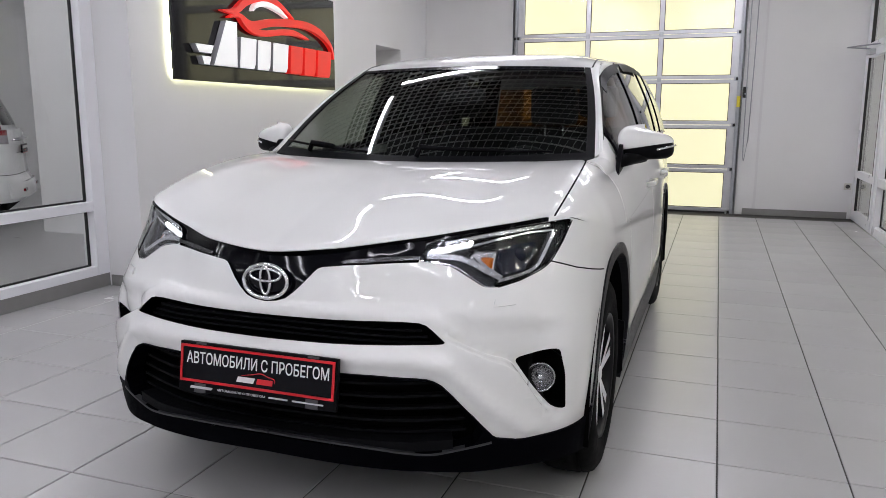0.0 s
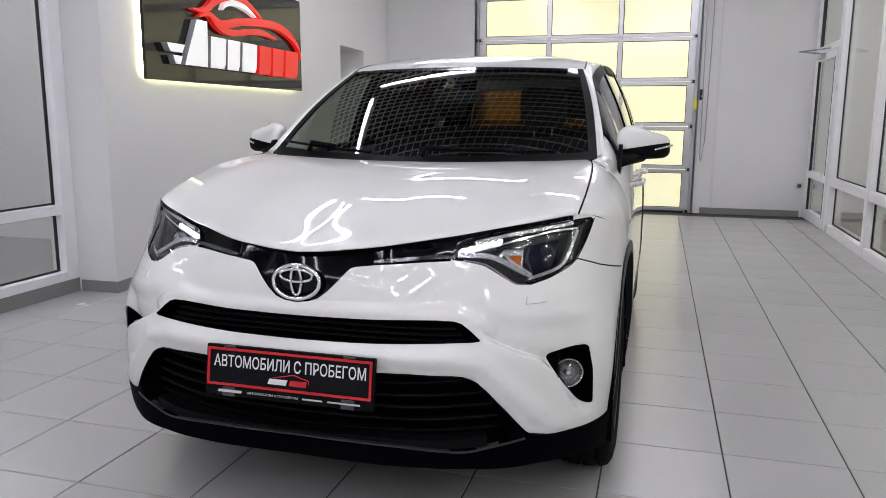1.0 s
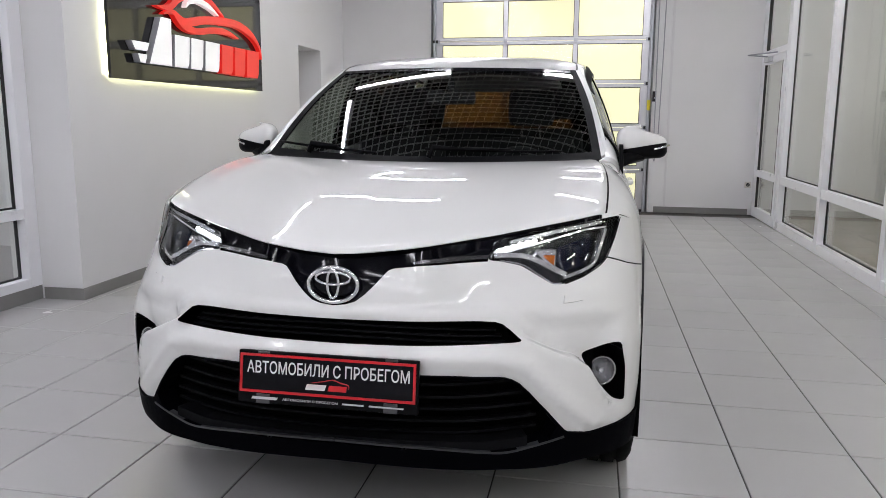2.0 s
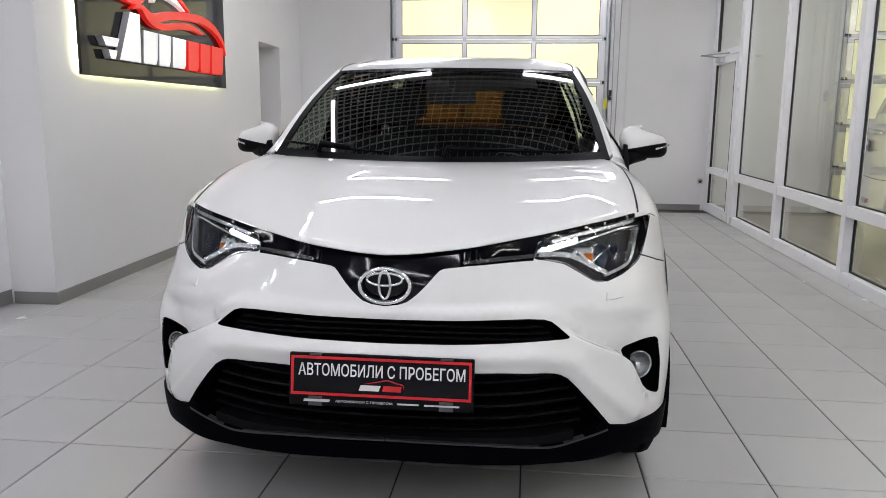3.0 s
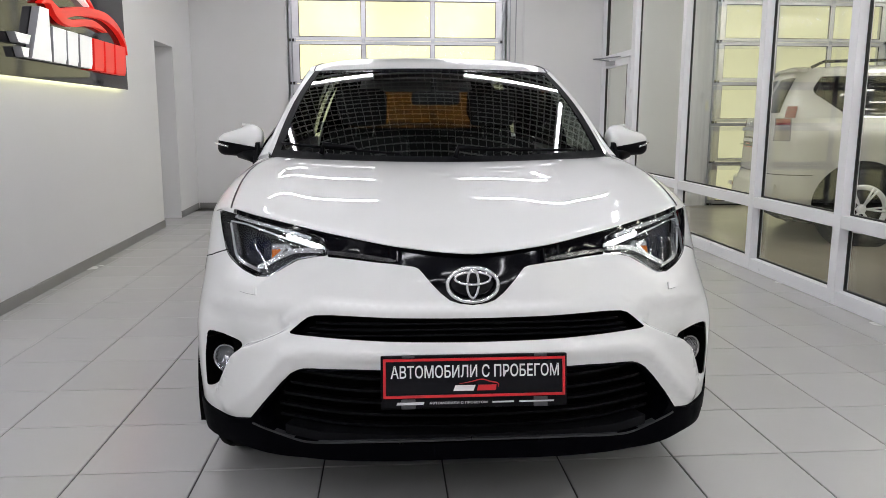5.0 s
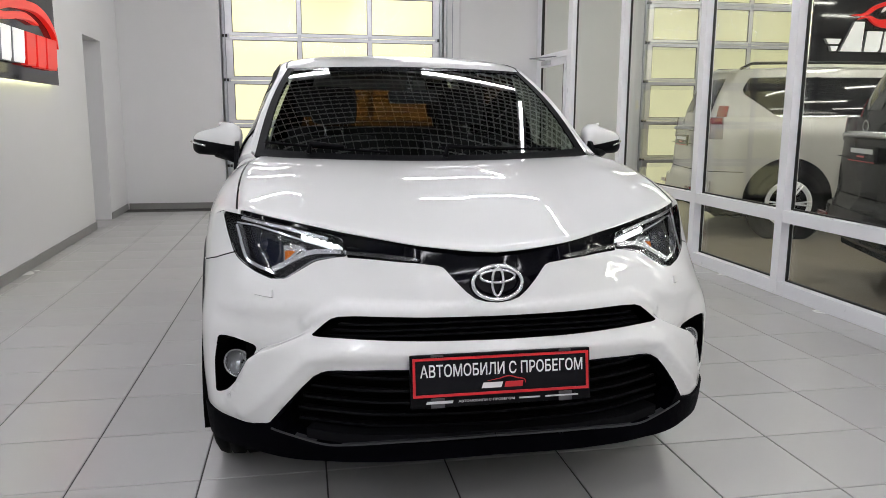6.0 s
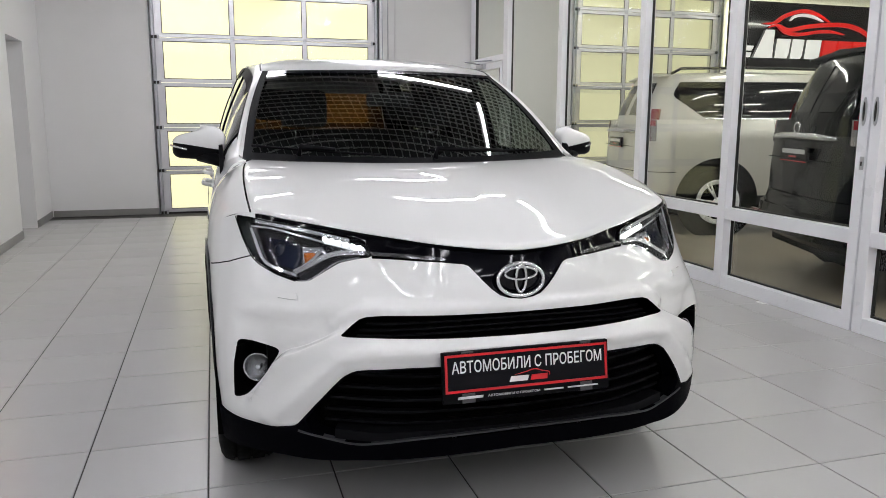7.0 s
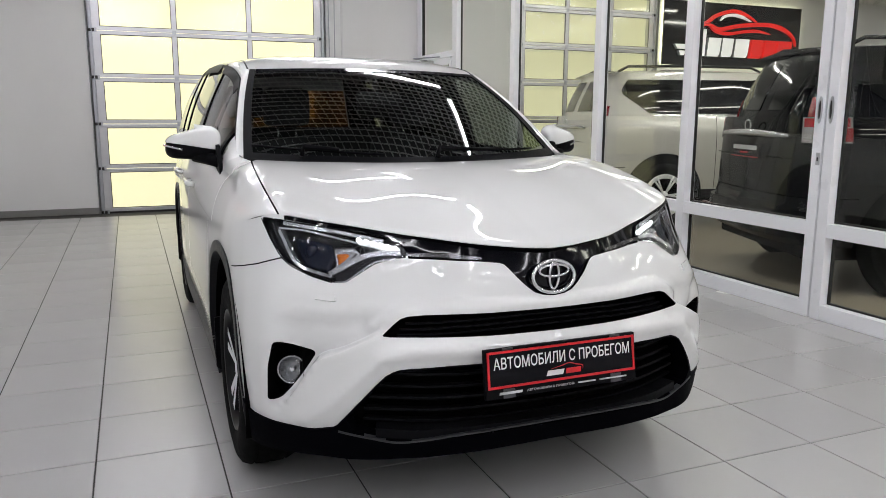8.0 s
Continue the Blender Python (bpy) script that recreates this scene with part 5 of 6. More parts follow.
bars = [(PLATE_WHITE, [(-0.062, -0.038), (-0.004, -0.038), (0.002, -0.022), (-0.056, -0.022)]), (PLATE_RED, [(0.006, -0.038), (0.06, -0.038), (0.062, -0.022), (0.01, -0.022)]), (PLATE_GREY, [(-0.224, -0.0755), (-0.148, -0.0755), (-0.145, -0.0685), (-0.221, -0.0685)]), (PLATE_GREY, [(0.05, -0.074), (0.112, -0.074), (0.112, -0.07), (0.05, -0.07)]), (PLATE_GREY, [(0.128, -0.074), (0.228, -0.074), (0.228, -0.07), (0.128, -0.07)])]
for mt, pts in bars:
    part("printed_bar", prism(pts, -0.0078, -0.0068 if pts[0][1] > -0.05 else -0.0042, "y", "printed_bar", mt), holder)
ln = smooth_line([(-0.045, -0.018), (-0.01, -0.012), (0.02, -0.006), (0.045, -0.013), (0.066, -0.018), (0.068, -0.03)], 6)
part("printed_swoosh", prism(ribbon(ln, taper(len(ln), 0.003)), -0.0078, -0.0068, "y", "printed_swoosh", PLATE_RED), holder)
for x in (-0.19, 0.19):
    box("clip", (x - 0.018, x + 0.018, -0.0075, -0.0042, 0.0575, 0.064), CLIP_GREY, 0.001, holder)
    box("clip", (x - 0.02, x + 0.02, -0.0055, -0.0042, -0.088, -0.06), CLIP_GREY, 0.001, holder)

# wipers
for a0, a1, ap in ((-0.95, -0.25, -0.7), (0.03, 0.78, 0.06)):
    w = part("wiper", tube_along([tuple(lift(screen, 0.02)(np.array([a]), np.array([b]))[0]) for a, b in zip(np.linspace(a0, a1, 12), 0.075 - 0.04 * np.linspace(0, 1, 12))], 0.006, 6, "wiper", SATIN_BLACK), car, "black wiper blade")
    part("wiper_arm", tube_along([tuple(lift(screen, d)(np.array([a]), np.array([b]))[0]) for a, b, d in ((ap, 0.02, 0.01), (ap + 0.02, 0.06, 0.035), (ap + 0.2, 0.05, 0.032), ((a0 + a1) / 2 + 0.1, 0.055, 0.025))], [0.012, 0.014, 0.009, 0.006], 6, "wiper_arm", SATIN_BLACK), w)


# door mirrors
def mirror_shell(s, upper, grow, material, name, parent, label=""):
    """Half of a mirror's housing: the painted cap above a slanting line, or the black shell below it."""
    v, f = [], []
    nu, nv = 40, 14
    for j in range(nv + 1):
        for i in range(nu):
            t = 2 * math.pi * i / nu
            c, d = math.cos(t), math.sin(t)
            ex = abs(c) ** 0.7 * (1 if c > 0 else -1)
            ey = abs(d) ** 0.7 * (1 if d > 0 else -1)
            cut = -0.1 + 0.26 * ex
            k = j / nv
            zz = cut + (1 - cut) * k if upper else -1 + (cut + 1) * k
            h = max(0.0, 1 - abs(zz) ** 2.8) ** (1 / 2.8)
            hx = h if zz > 0 else max(0.0, 1 - abs(zz) ** 3.5) ** (1 / 3.5)
            x = 0.937 + 0.116 * ex * hx * grow - 0.01 * zz
            y = 3.57 + 0.08 * ey * h * grow + 0.05 * ex * h
            z = 1.183 + 0.07 * zz * grow - 0.018 * ex * max(zz, 0)
            v.append((s * x, y, z))
    for j in range(nv):
        for i in range(nu):
            a, b = j * nu + i, j * nu + (i + 1) % nu
            f.append((a, b, b + nu, a + nu))
    f += [tuple(range(nu)), tuple(nv * nu + i for i in range(nu))]
    bm = bmesh.new()
    vs = [bm.verts.new(p) for p in v]
    for q in f:
        bm.faces.new([vs[i] for i in q])
    bmesh.ops.remove_doubles(bm, verts=bm.verts[:], dist=1e-4)
    bmesh.ops.recalc_face_normals(bm, faces=bm.faces[:])
    return part(name, bm_mesh(name, bm, material, True), parent, label)


for s in (1, -1):
    mir = mirror_shell(s, True, 1.0, CAR_WHITE, "door_mirror", car, "white door mirror with a black lower shell")
    mirror_shell(s, False, 0.965, SATIN_BLACK, "lower_shell", mir, "black plastic lower shell")
    part("indicator_strip", tube_along([(s * 0.985, 3.515, 1.162), (s * 1.03, 3.55, 1.172), (s * 1.058, 3.6, 1.178)], 0.005, 8, "indicator_strip", CHROME), mir, "clear indicator strip")
    part("arm", tube_along([(s * 0.83, 3.42, 1.105), (s * 0.87, 3.48, 1.12), (s * 0.93, 3.54, 1.135)], [0.024, 0.028, 0.03], 12, "arm", SATIN_BLACK), mir)
    part("sail", prism([(3.33, 1.055), (3.5, 1.08), (3.55, 1.2), (3.45, 1.18)], s * 0.832, s * 0.85, "x", "sail", SATIN_BLACK, 0.003), mir, "gloss black mirror foot")
    for uh, nm in ((2.6, "door_handle"), (3.5, "door_handle")):
        a = skin_at(np.linspace(uh, uh + 0.2, 8), np.full(8, 0.95), 0.035)
        hnd = part(nm, tube_along([(s * p[0], p[1], p[2]) for p in [skin_at([uh - 0.01], [0.95], 0.0)[0], *a, skin_at([uh + 0.21], [0.95], 0.0)[0]]], 0.014, 8, nm, CAR_WHITE), car, "white door handle")

# wheels
def wheel(s, y):
    t = lathe("wheel", [(-0.07, 0.205), (0.06, 0.205), (0.088, 0.212), (0.1, 0.222), (0.104, 0.228), (0.098, 0.23), (0.09, 0.228)], 48, RIM_DARK, car, "dark and polished five-spoke alloy wheel", pose(s * 0.79, y, 0.36, 0, 0, 0 if s > 0 else 180))
    lathe("tyre", [(0.088, 0.222), (0.106, 0.24), (0.112, 0.285), (0.104, 0.325), (0.09, 0.348), (0.07, 0.357), (0.06, 0.359), (0.056, 0.35), (0.048, 0.35), (0.044, 0.36), (0.004, 0.362), (0.0, 0.352), (-0.008, 0.352), (-0.012, 0.362), (-0.05, 0.36), (-0.054, 0.35), (-0.062, 0.35), (-0.066, 0.357), (-0.1, 0.34), (-0.11, 0.28), (-0.09, 0.222)], 64, RUBBER, t, "black rubber tyre")
    lathe("barrel", [(0.03, 0.0), (0.03, 0.06), (-0.03, 0.2)], 40, RIM_DARK, t)
    lathe("hub_cap", [(0.086, 0.0), (0.086, 0.026), (0.08, 0.032), (0.05, 0.034)], 24, RIM_CUT, t)
    for k in range(5):
        a = 2 * math.pi * k / 5 + 0.3
        for d in (-0.17, 0.17):
            c, e = math.cos(a), math.sin(a)
            c2, e2 = math.cos(a + d), math.sin(a + d)
            nrm = Vector((0, -math.sin(a + d), math.cos(a + d)))
            p0, p1 = Vector((0.08, 0.03 * c, 0.03 * e)), Vector((0.09, 0.218 * c2, 0.218 * e2))
            v = [p0 - nrm * 0.012, p0 + nrm * 0.012, p1 + nrm * 0.019, p1 - nrm * 0.019]
            v += [q - Vector((0.035, 0, 0)) for q in v]
            me = mesh_from("spoke", v, [(0, 1, 2, 3), (7, 6, 5, 4), (0, 4, 5, 1), (1, 5, 6, 2), (2, 6, 7, 3), (3, 7, 4, 0)], RIM_CUT)
            me.materials.append(RIM_DARK)
            for f in list(me.polygons)[1:]:
                f.material_index = 1
            part("spoke", me, t)
    for k in range(5):
        a = 2 * math.pi * (k + 0.5) / 5 + 0.3
        lathe("wheel_nut", [(0.07, 0.0), (0.07, 0.009), (0.045, 0.011)], 6, SATIN_CHROME, t, "", Matrix.Translation((0, 0.057 * math.cos(a), 0.057 * math.sin(a))))
    return t


for s in (1, -1):
    for y in YW:
        wheel(s, y)
        v, f = [], []
        arc = np.linspace(-0.25, math.pi + 0.25, 30)
        for a in arc:
            for x in (0.45, 0.9):
                v.append((s * x, y + 0.43 * math.cos(a), 0.36 + 0.43 * math.sin(a)))
        for i in range(len(arc) - 1):
            f.append((2 * i, 2 * i + 1, 2 * i + 3, 2 * i + 2))
        k = len(v)
        v.append((s * 0.45, y, 0.36))
        f += [(2 * i, 2 * i + 2, k) for i in range(len(arc) - 1)]
        part("wheel_arch_liner", mesh_from("wheel_arch_liner", v, f, VOID, True), car)
        prs = prism([(s * 0.70, 0.5), (s * 0.70, 0.245), (s * 0.715, 0.23), (s * 0.895, 0.23), (s * 0.91, 0.245), (s * 0.91, 0.46)], y + 0.405, y + 0.414, "y", "mud_flap", SATIN_BLACK)
        part("mud_flap", prs, car, "black mud flap")

# plain black blocks below the body, added to keep light out
boxes("underbody", [(-0.6, 0.6, 2.35, 6.35, 0.22, 0.3), (-0.5, 0.5, 2.5, 6.2, 0.26, 0.5), (-0.45, 0.45, 2.22, 3.0, 0.5, 0.85)], VOID, 0.02, car)
bm = bmesh.new()
bm_box(bm, -0.5, 0.5, 2.2, 2.6, 0.245, 0.3, 0.01)
part("splash_guard", bm_mesh("splash_guard", bm, SATIN_BLACK), car)
# black boxes added behind the grille so no bright gap shows through
for s in (1, -1):
    box("grille_side_blocker", (min(s * 0.5, s * 0.74), max(s * 0.5, s * 0.74), 2.25, 2.3, 0.3, 0.62), VOID, 0, car)
box("grille_rear_blocker", (-0.46, 0.46, 2.21, 2.24, 0.3, 0.74), VOID, 0, car)

# cabin
boxes("cabin_tub", [(-0.8, -0.76, 3.3, 6.4, 0.3, 1.07), (0.76, 0.8, 3.3, 6.4, 0.3, 1.07), (-0.8, 0.8, 3.1, 6.45, 0.3, 0.36), (-0.78, 0.78, 6.4, 6.45, 0.3, 1.1), (-0.74, 0.74, 3.06, 3.1, 0.3, 1.05)], CABIN, 0.005, car)
part("dashboard", prism([(3.02, 0.7), (3.02, 1.07), (3.2, 1.085), (3.5, 1.06), (3.62, 1.0), (3.62, 0.7)], -0.73, 0.73, "x", "dashboard", CABIN, 0.02), car, "dark dashboard")
sheet("roof_lining", lambda a, b: roof(a, b) - np.array([0, 0, 0.035]), np.linspace(-0.99, 0.99, 11), np.linspace(0, 1, 10), LINING, car)
st = part("steering_wheel", tube_along([(0.37 + 0.18 * math.cos(t), 3.72 - 0.06 * math.sin(t), 0.98 + 0.17 * math.sin(t)) for t in np.linspace(0, 2 * math.pi, 32, endpoint=False)], 0.015, 8, "steering_wheel", CABIN, True), car)
box("spoke", (0.22, 0.52, 3.71, 3.73, 0.95, 1.0), CABIN, 0.01, st)


def seat(x, y, w, zt, rest):
    t = box("seat", (x - w / 2, x + w / 2, y - 0.5, y + 0.05, 0.45, 0.68), CLOTH, 0.05, car, "dark cloth seat")
    b = box("backrest", (x - w / 2, x + w / 2, y - 0.06, y + 0.08, 0.62, zt), CLOTH, 0.05, t)
    b.matrix_basis = Matrix.Translation((0, y, 0.62)) @ Matrix.Rotation(math.radians(-12), 4, "X") @ Matrix.Translation((0, -y, -0.62))
    dy = math.tan(math.radians(12)) * (zt - 0.62)
    for xx in rest:
        h = box("headrest", (xx - 0.13, xx + 0.13, y + dy - 0.05, y + dy + 0.07, zt + 0.05, zt + 0.26), CLOTH, 0.045, t)
        for d in (-0.05, 0.05):
            part("post", tube_along([(xx + d, y + dy, zt - 0.05), (xx + d, y + dy + 0.01, zt + 0.08)], 0.006, 6, "post", CHROME), h)


seat(0.37, 4.2, 0.5, 1.2, (0.37,))
seat(-0.37, 4.2, 0.5, 1.2, (-0.37,))
seat(0.0, 5.2, 1.3, 1.24, (-0.46, 0.46))
box("rear_view_mirror", (-0.115, 0.13, 3.78, 3.82, 1.362, 1.43), CABIN, 0.015, car)
box("mirror_stem", (-0.015, 0.015, 3.83, 3.86, 1.42, 1.5), CABIN, 0.005, car)

# ---- small fittings on the end wall ----
SOCKET = mat("ivory_socket_plastic", (0.6, 0.58, 0.53), 0.4, 0, 0.03, 20)
YELLOW = mat("yellow_warning_label", (0.7, 0.6, 0.03), 0.5, 0, 0.05, 20)
so = thing("wall_socket", "white plastic wall socket on a white wall", "socket")
box("plate", (2.79, 2.875, YB - 0.014, YB - 0.001, 0.375, 0.46), SOCKET, 0.005, so)
lathe("well", [(0.0, 0.0), (0.0, 0.017), (0.004, 0.021), (0.003, 0.025)], 20, GASKET, so, "", Matrix.Translation((2.8325, YB - 0.014, 0.4175)) @ Matrix.Rotation(math.radians(-90), 4, "Z"))
ch = thing("pull_chain", "thin steel hoist chain hanging beside the garage door", "chain")
part("strand", tube_along([(1.53, YB - 0.04, 3.3), (1.535, YB - 0.045, 2.2), (1.55, YB - 0.045, 0.76), (1.565, YB - 0.045, 0.72)], 0.007, 6, "strand", STEEL), ch)
part("strand", tube_along([(1.62, YB - 0.04, 3.3), (1.615, YB - 0.045, 2.2), (1.6, YB - 0.045, 1.0), (1.565, YB - 0.045, 0.72)], 0.007, 6, "strand", STEEL), ch)
cb = thing("chain_stop", "black chain holder box fixed to the wall", "chain holder")
box("body", (1.5, 1.55, YB - 0.035, YB - 0.001, 1.54, 1.68), GASKET, 0.006, cb)
box("hook", (1.52, 1.535, YB - 0.06, YB - 0.035, 1.58, 1.6), STEEL, 0.003, cb)
tagged(box("warning_label", (1.43, 1.475, YB - 0.054, YB - 0.052, 1.42, 1.56), YELLOW), "small yellow warning label on the door's guide rail", "label")
co = thing("conduit", "slim grey cable duct running up the white wall", "cable duct")
box("duct", (1.72, 1.75, YB - 0.018, YB - 0.001, 0.09, ZC), GREY_WALL, 0.002, co)

# ---- cars in the neighbouring bays ----
SILVER = mat("silver_beige_car_paint", (0.58, 0.565, 0.53), 0.35, 0.2, 0.02, 3.0, coat=1.0)
BLACK_PAINT = mat("black_car_paint", (0.003, 0.003, 0.005), 0.25, 0, 0.1, 3.0, coat=0.3, spec=0.05)
FAR_WHITE = mat("white_far_car_paint", (0.8, 0.8, 0.8), 0.3, 0, 0.01, 3.0, coat=1.0)
DARK_GLASS = mat("dark_car_glass", (0.003, 0.003, 0.004), 0.04, 0, 0.1, 3.0, spec=0.4)
TAIL_RED = mat("red_tail_lens", (0.2, 0.003, 0.006), 0.12, 0, 0.15, 30, 0.15, 150, coat=0.6)
TAIL_CLEAR = mat("clear_tail_lens", (0.4, 0.36, 0.37), 0.12, 0.6, 0.25, 60, 0.3, 120)

SUV_U = [0, 1, 2, 3, 4, 5, 6, 7, 8, 9, 10, 11]
SUV_X = spline(SUV_U, [0.0, 0.015, 0.05, 0.13, 0.32, 0.9, 2.4, 3.8, 4.35, 4.62, 4.76, 4.8])
SUV_Y = spline(SUV_U, [0, 0.4, 0.66, 0.82, 0.905, 0.935, 0.94, 0.93, 0.86, 0.7, 0.35, 0.0])
SUV_K = spline([0.3, 0.45, 0.6, 0.9, 1.1, 1.2, 1.31], [0.95, 0.985, 1.0, 1.005, 1.0, 0.985, 0.955])
SUV_TAIL = spline([0.3, 0.5, 0.62, 0.72, 0.9, 1.31], [0.03, -0.06, -0.07, -0.01, 0.0, 0.06])


def suv_low(s):
    def f(u, z):
        k = SUV_K(z)
        x = SUV_X(u) + SUV_TAIL(z) * np.clip(1 - u / 4.2, 0, 1)
        x = x - 0.9 * np.clip((z - 0.95) / 0.3, 0, 1) ** 2 * np.clip((u - 7.5) / 3.5, 0, 1) * 0.35
        return np.stack([x, s * SUV_Y(u) * k, z], -1)
    return f


def suv_plan(w, grow):
    """Ends and half width of the cabin at the height w (0 at the belt, 1 at the roof)."""
    return 0.1 + 0.24 * w ** 1.3 - grow, 3.42 - 1.05 * w + grow, 0.885 - 0.15 * w ** 1.2 + grow


def suv_top(s, grow=0.0):
    def f(u, w):
        e = np.pi * u
        c, d = np.cos(e), np.sin(e)
        n = 0.42
        ex, ey = np.sign(c) * np.abs(c) ** n, np.abs(d) ** n
        xr, xf, hw = suv_plan(w, grow)
        return np.stack([(xr + xf) / 2 - (xf - xr) / 2 * ex, s * hw * ey, 1.3 + 0.54 * w], -1)
    return f


def suv_flank(s, grow, left, right):
    """The cabin's side between two slanting lines x = left(w) and x = right(w)."""
    def f(k, w):
        x = left(w) + (right(w) - left(w)) * k
        xr, xf, hw = suv_plan(w, grow)
        ex = np.clip(((xr + xf) / 2 - x) / ((xf - xr) / 2), -0.999, 0.999)
        c = np.abs(ex) ** (1 / 0.42)
        return np.stack([x, s * hw * np.sqrt(1 - c * c) ** 0.42, 1.3 + 0.54 * w], -1)
    return f


def suv(name, paint, label, m, rails, wrap):
    t = thing(name, label, "car", "parked cars behind glass", m)
    us, zs2 = np.concatenate([np.linspace(0, 5, 40), np.linspace(5.2, 11, 30)]), np.linspace(0.36, 1.31, 22)
    for s in (1, -1):
        sheet("body_side", suv_low(s), us, zs2, paint, t, flip=s > 0)
        sheet("cabin_side", suv_top(s), np.linspace(0, 1, 60), np.linspace(0, 0.96, 12), paint, t, flip=s > 0)
    shell = lambda a, b: np.stack([0.32 + 2.06 * b, a * (0.66 - 0.06 * np.abs(a) ** 6), 1.815 + 0.055 * (1 - a * a) * 0.6 + 0.03 * np.sin(np.pi * np.clip(b, 0, 1))], -1)
    sheet("roof", shell, np.linspace(-1, 1, 20), np.linspace(0, 1, 14), paint, t, hem=0.03, flip=True)
    sheet("engine_lid", lambda a, b: np.stack([3.2 + 1.35 * b, a * (0.86 - 0.1 * b), 1.16 - 0.13 * b ** 2 + 0.02 * (1 - a * a)], -1), np.linspace(-1, 1, 12), np.linspace(0, 1, 10), paint, t, hem=0.03, flip=True)
    for s in (1, -1):
        g = suv_top(s, 0.006)
        # side windows, split by dark pillars
        one = lambda v: (lambda w: np.full_like(np.asarray(w, float), v))
        tip = lambda w: np.interp(w, [0.06, 0.5, 0.6, 0.8], [0.74, 0.42, 0.43, 0.5])
        nose = lambda w: 3.3 - 1.0 * np.asarray(w)
        for lf, rt, nm in ((tip, one(1.16), "quarter_window"), (one(1.2), one(2.05), "rear_door_window"), (one(2.1), nose, "front_door_window")):
            sheet(nm, suv_flank(s, 0.007, lf, rt), np.linspace(0, 1, 12), np.linspace(0.06, 0.8, 10), DARK_GLASS, t, hem=0.006, flip=s > 0)
        for x0, x1 in ((1.155, 1.205), (2.045, 2.105)):
            sheet("pillar_cover", suv_flank(s, 0.009, one(x0), one(x1)), np.linspace(0, 1, 3), np.linspace(0.05, 0.81, 8), GLOSS_BLACK, t, hem=0.006, flip=s > 0)
        sheet("belt_moulding", suv_flank(s, 0.012, one(0.76), one(3.1)), np.linspace(0, 1, 24), np.linspace(0.03, 0.055, 2), CHROME, t, hem=0.006, flip=s > 0)
        sheet("rear_window", g, np.linspace(0.001, 0.115, 16), np.linspace(0.12, 0.8, 6), DARK_GLASS, t, flip=s > 0)
        sheet("front_window", g, np.linspace(0.9, 0.999, 12), np.linspace(0.08, 0.85, 6), DARK_GLASS, t, flip=s > 0)
        low = suv_low(s)
        push = lambda d, low=low, s=s: (lambda u, z: low(u, z) + smooth_normals(low, u, z) * d * (1 if s < 0 else -1))
        lamp_ = sheet("tail_lamp", push(0.012), np.linspace(2.35, 3.5 + wrap, 14), np.linspace(1.07 + 0.09 * wrap, 1.305, 8), TAIL_CLEAR, t, "red and clear tail lamp", 0.02, flip=s > 0)
        sheet("red_lens", suv_top(s, 0.016), np.linspace(0.165 - 0.04 * wrap, 0.225 + 0.06 * wrap, 14), np.linspace(0.0, 0.24 + 0.08 * wrap, 6), TAIL_RED, lamp_, "red lens", 0.02, flip=s > 0)
        sheet("red_band", push(0.016), np.linspace(2.45, 3.45 + wrap, 12), np.linspace(1.235, 1.298, 4), TAIL_RED, lamp_, hem=0.01, flip=s > 0)
        if wrap:
            sheet("red_corner", push(0.016), np.linspace(3.3, 4.1, 10), np.linspace(1.135, 1.23, 4), TAIL_RED, lamp_, hem=0.01, flip=s > 0)
        sheet("bumper_joint", push(0.002), np.linspace(0.1, 4.3, 30), np.linspace(0.718, 0.726, 2), VOID, t, flip=s > 0)
        sheet("rocker", push(0.012), np.linspace(5.25, 6.8, 14), np.linspace(0.36, 0.46, 4), CLADDING, t, hem=0.02, flip=s > 0)
        for u in (5.7, 6.35):
            a = [tuple(push(0.03)(np.array([uu]), np.array([1.13]))[0]) for uu in (u, u + 0.05, u + 0.1, u + 0.14)]
            part("door_handle", tube_along(a, 0.016, 8, "door_handle", SATIN_CHROME), t)
        for u in (5.48, 6.02, 6.62):
            a = [tuple(push(0.002)(np.array([u]), np.array([zz]))[0]) for zz in np.linspace(0.47, 1.3, 8)]
            part("panel_gap", tube_along(a, 0.003, 4, "panel_gap", VOID), t)
        for xw in (0.92, 3.71):
            # black disc laid on the body in place of the arch's shaded hollow
            lathe("arch_shade_disc", [(0.0, 0.0), (0.0, 0.46), (-0.03, 0.475)], 40, VOID, t, "", Matrix.Translation((xw, s * 0.945, 0.42)) @ Matrix.Rotation(math.radians(90 * s), 4, "Z"))
            w = lathe("wheel", [(0.006, 0.2), (0.016, 0.225), (0.02, 0.25), (0.012, 0.255)], 36, RIM_CUT, t, "bright multi-spoke alloy wheel", Matrix.Translation((xw, s * 0.945, 0.39)) @ Matrix.Rotation(math.radians(90 * s), 4, "Z"))
            lathe("tyre", [(0.004, 0.24), (0.022, 0.26), (0.026, 0.32), (0.016, 0.375), (-0.15, 0.388), (-0.2, 0.36)], 44, RUBBER, w)
            lathe("hub_cap", [(0.02, 0.0), (0.02, 0.04), (0.006, 0.05)], 20, RIM_CUT, w)
            for k in range(6):
                for d in (-0.1, 0.1):
                    a = 2 * math.pi * k / 6
                    c, e, c2, e2 = math.cos(a), math.sin(a), math.cos(a + d), math.sin(a + d)
                    part("spoke", tube_along([(0.012, 0.04 * c, 0.04 * e), (0.012, 0.235 * c2, 0.235 * e2)], 0.011, 6, "spoke", RIM_CUT), w)
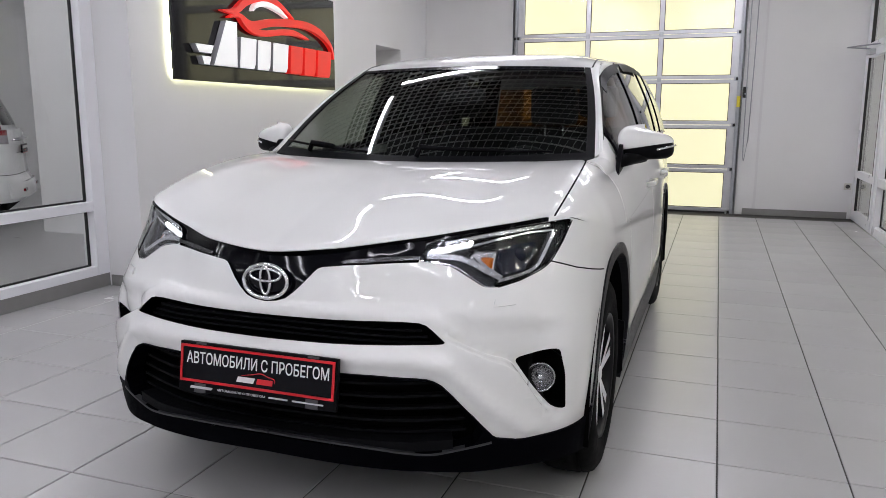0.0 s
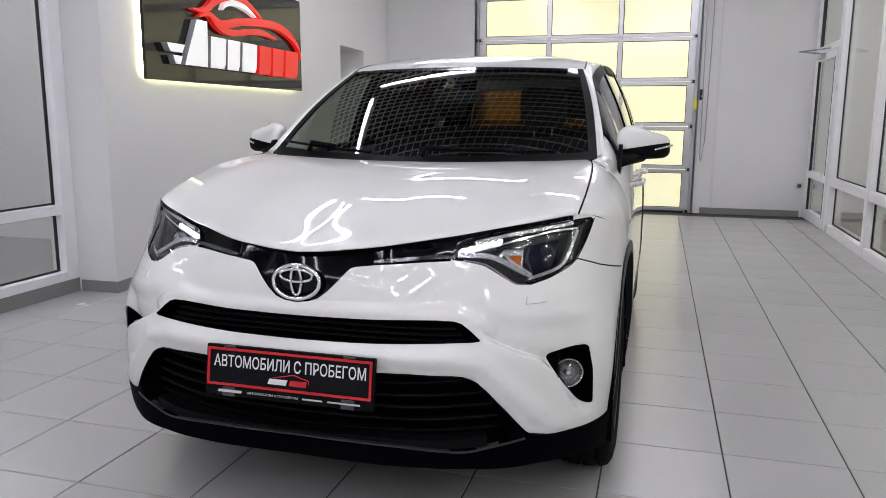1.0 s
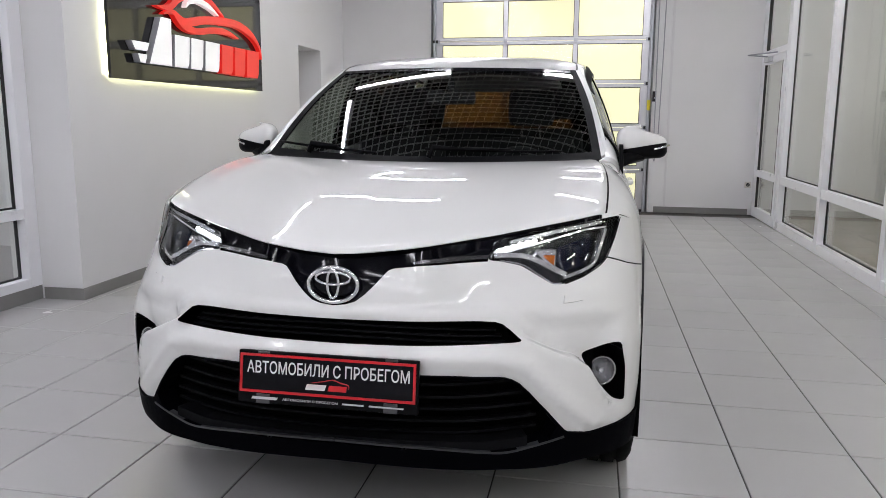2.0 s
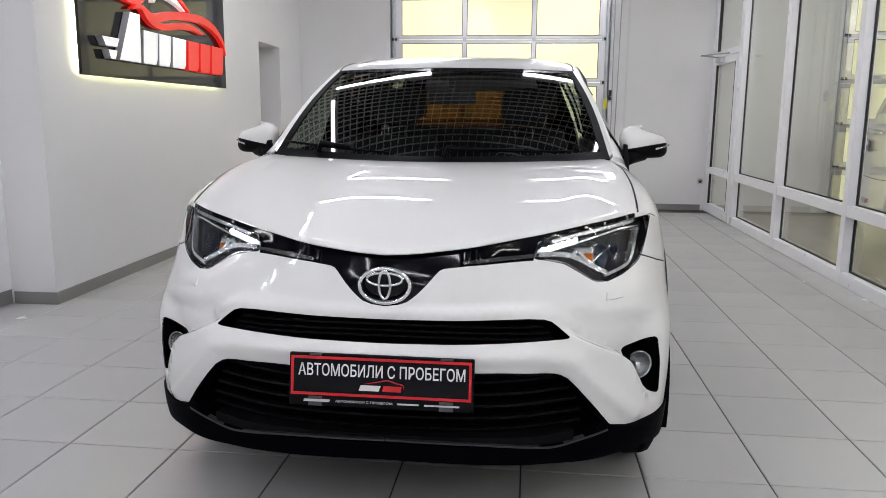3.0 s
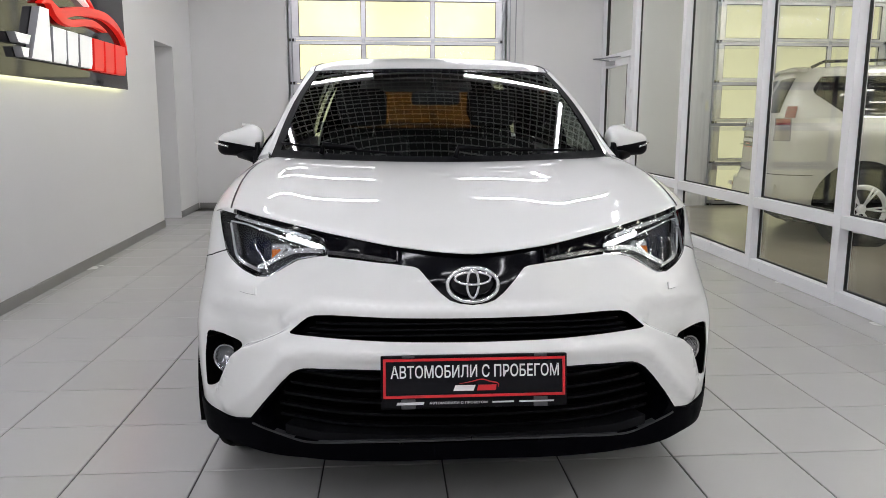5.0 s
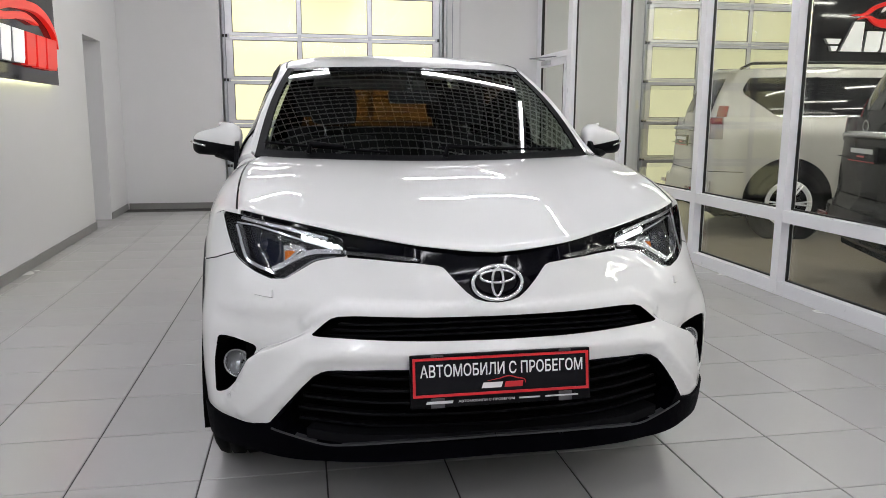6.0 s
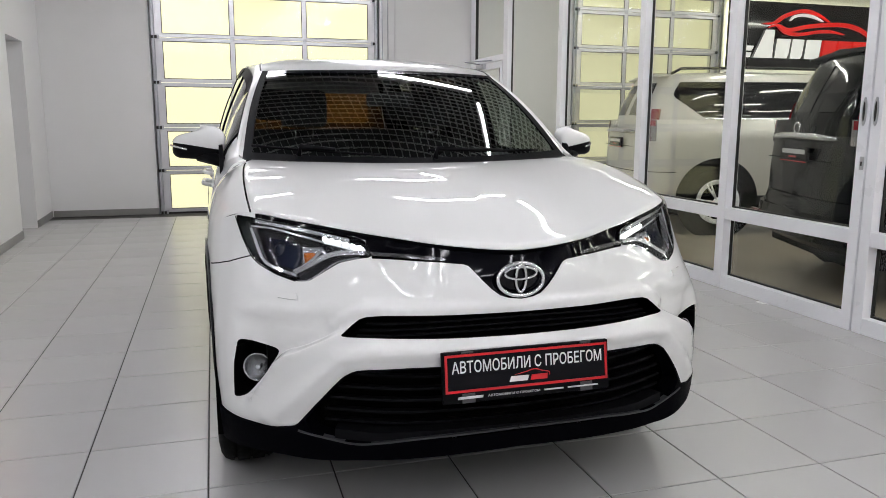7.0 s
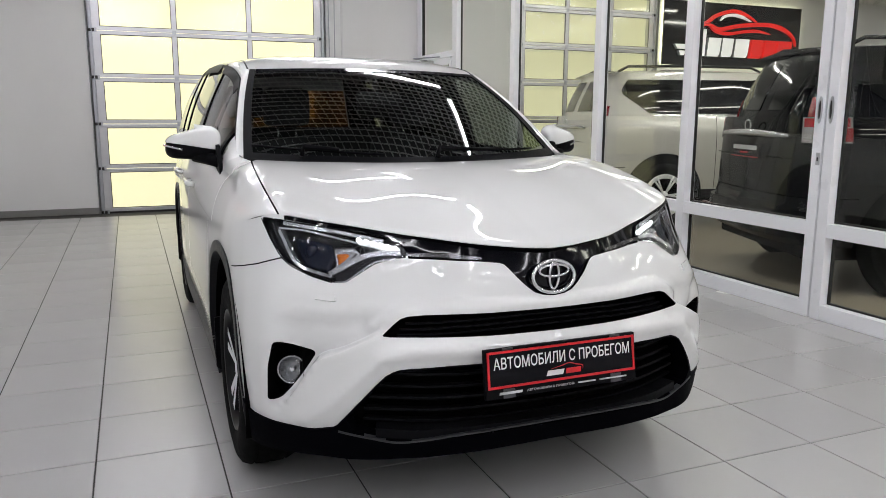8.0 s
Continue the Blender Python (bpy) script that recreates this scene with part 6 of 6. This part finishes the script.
        if rails:
            rl = part("roof_rail", tube_along([(0.42, s * 0.62, 1.83), (0.54, s * 0.62, 1.89), (1.3, s * 0.625, 1.9), (2.1, s * 0.6, 1.89), (2.25, s * 0.59, 1.83)], 0.016, 8, "roof_rail", CLADDING), t, "dark roof rail")
    sp = sheet("spoiler", lambda a, b: np.stack([0.36 - 0.07 * b, a * (0.66 - 0.05 * b), 1.825 - 0.015 * b + 0.02 * (1 - a * a)], -1), np.linspace(-1, 1, 16), np.linspace(0, 1, 5), paint, t, hem=0.02)
    gar = part("rear_garnish", tube_along([(0.036, -0.6, 1.17), (-0.006, -0.33, 1.18), (-0.012, 0, 1.185), (-0.006, 0.33, 1.18), (0.036, 0.6, 1.17)], [0.016, 0.026, 0.028, 0.026, 0.016], 10, "rear_garnish", SATIN_CHROME), t, "chrome garnish")
    part("badge", tube_along([(-0.012, 0.055 * math.cos(a), 1.245 + 0.038 * math.sin(a)) for a in np.linspace(0, 2 * math.pi, 24, endpoint=False)], 0.006, 6, "badge", CHROME, True), t, "chrome oval badge")
    pl = box("number_plate", (-0.026, -0.004, -0.26, 0.26, 0.98, 1.1), PLATE_BLACK, 0.003, t, "black advertising plate")
    box("plate_bar", (-0.029, -0.026, -0.22, 0.22, 1.045, 1.08), PLATE_GREY, 0, pl)
    box("plate_bar", (-0.029, -0.026, -0.06, 0.08, 1.015, 1.028), PLATE_RED, 0, pl)
    box("plate_bar", (-0.029, -0.026, -0.255, 0.255, 0.983, 0.99), PLATE_RED, 0, pl)
    sheet("hatch_gap", lambda a, b: np.stack([0.008 + 0.0 * a, 0.62 * a, 1.0 + 0.006 * b], -1), np.linspace(-1, 1, 4), np.linspace(0, 1, 2), VOID, t)
    boxes("chassis", [(0.15, 4.6, -0.8, 0.8, 0.25, 0.5)], VOID, 0.02, t)
    bump = sheet("rear_bumper_step", lambda a, b: np.stack([-0.1 + 0.16 * np.abs(a) ** 4 + 0.02 * b, a * 0.86, 0.42 + 0.2 * b], -1), np.linspace(-1, 1, 20), np.linspace(0, 1, 5), paint, t, hem=0.04, flip=True)
    box("reflector", (-0.078, -0.05, -0.72, -0.5, 0.5, 0.54), TAIL_RED, 0.004, t)
    box("reflector", (-0.078, -0.05, 0.5, 0.72, 0.5, 0.54), TAIL_RED, 0.004, t)
    return t


suv("car", SILVER, "silver beige off-road wagon with dark windows behind the glass", pose(3.94, 8.38, 0, 0, 0, -14.3), True, 0.0)
suv("car", BLACK_PAINT, "glossy black off-road wagon with red tail lamps", pose(3.56, 4.9, 0, 0, 0, -20.2), True, 0.6)
suv("car", FAR_WHITE, "white car with red tail lamps parked in the next bay", pose(-6.62, 7.02, 0, 0, 0, 222) @ Matrix.Scale(0.86, 4), False, 0.6)

# ---- floor tiles ----
S, X0, Y0, G = 0.4495, -1.393, 2.566, 0.0028
rest_v, rest_f = [], []


def tile_geo(x, y, w, h):
    c = 0.002
    v = [(x + G, y + G, -0.004), (x + w - G, y + G, -0.004), (x + w - G, y + h - G, -0.004), (x + G, y + h - G, -0.004)]
    v += [(x + G, y + G, -c), (x + w - G, y + G, -c), (x + w - G, y + h - G, -c), (x + G, y + h - G, -c)]
    v += [(x + G + c, y + G + c, 0), (x + w - G - c, y + G + c, 0), (x + w - G - c, y + h - G - c, 0), (x + G + c, y + h - G - c, 0)]
    f = []
    for r in (0, 4):
        f += [(r + i, r + (i + 1) % 4, r + 4 + (i + 1) % 4, r + 4 + i) for i in range(4)]
    return v, f + [(8, 9, 10, 11)]


tv, tf = tile_geo(0, 0, S, S)
tile_me = mesh_from("tile", tv, tf, TILE)
for i in range(-4, 10):
    for j in range(-17, 20):
        x, y = X0 + i * S, Y0 + j * S
        if y + S > YB + 0.1 or y < Y_SOUTH:
            continue
        near = -2.9 < x < 2.6 and 1.1 < y < 10.6
        if near:
            ob = new("tile", tile_me)
            ob.location = (x, y, 0)
            ob.parent = floor
        else:
            k = len(rest_v)
            v, f = tile_geo(x, y, S, S)
            rest_v += v
            rest_f += [tuple(a + k for a in q) for q in f]
tagged(part("tile_field", mesh_from("tile_field", rest_v, rest_f, TILE), floor), "grey square porcelain tiles", kind="stuff")
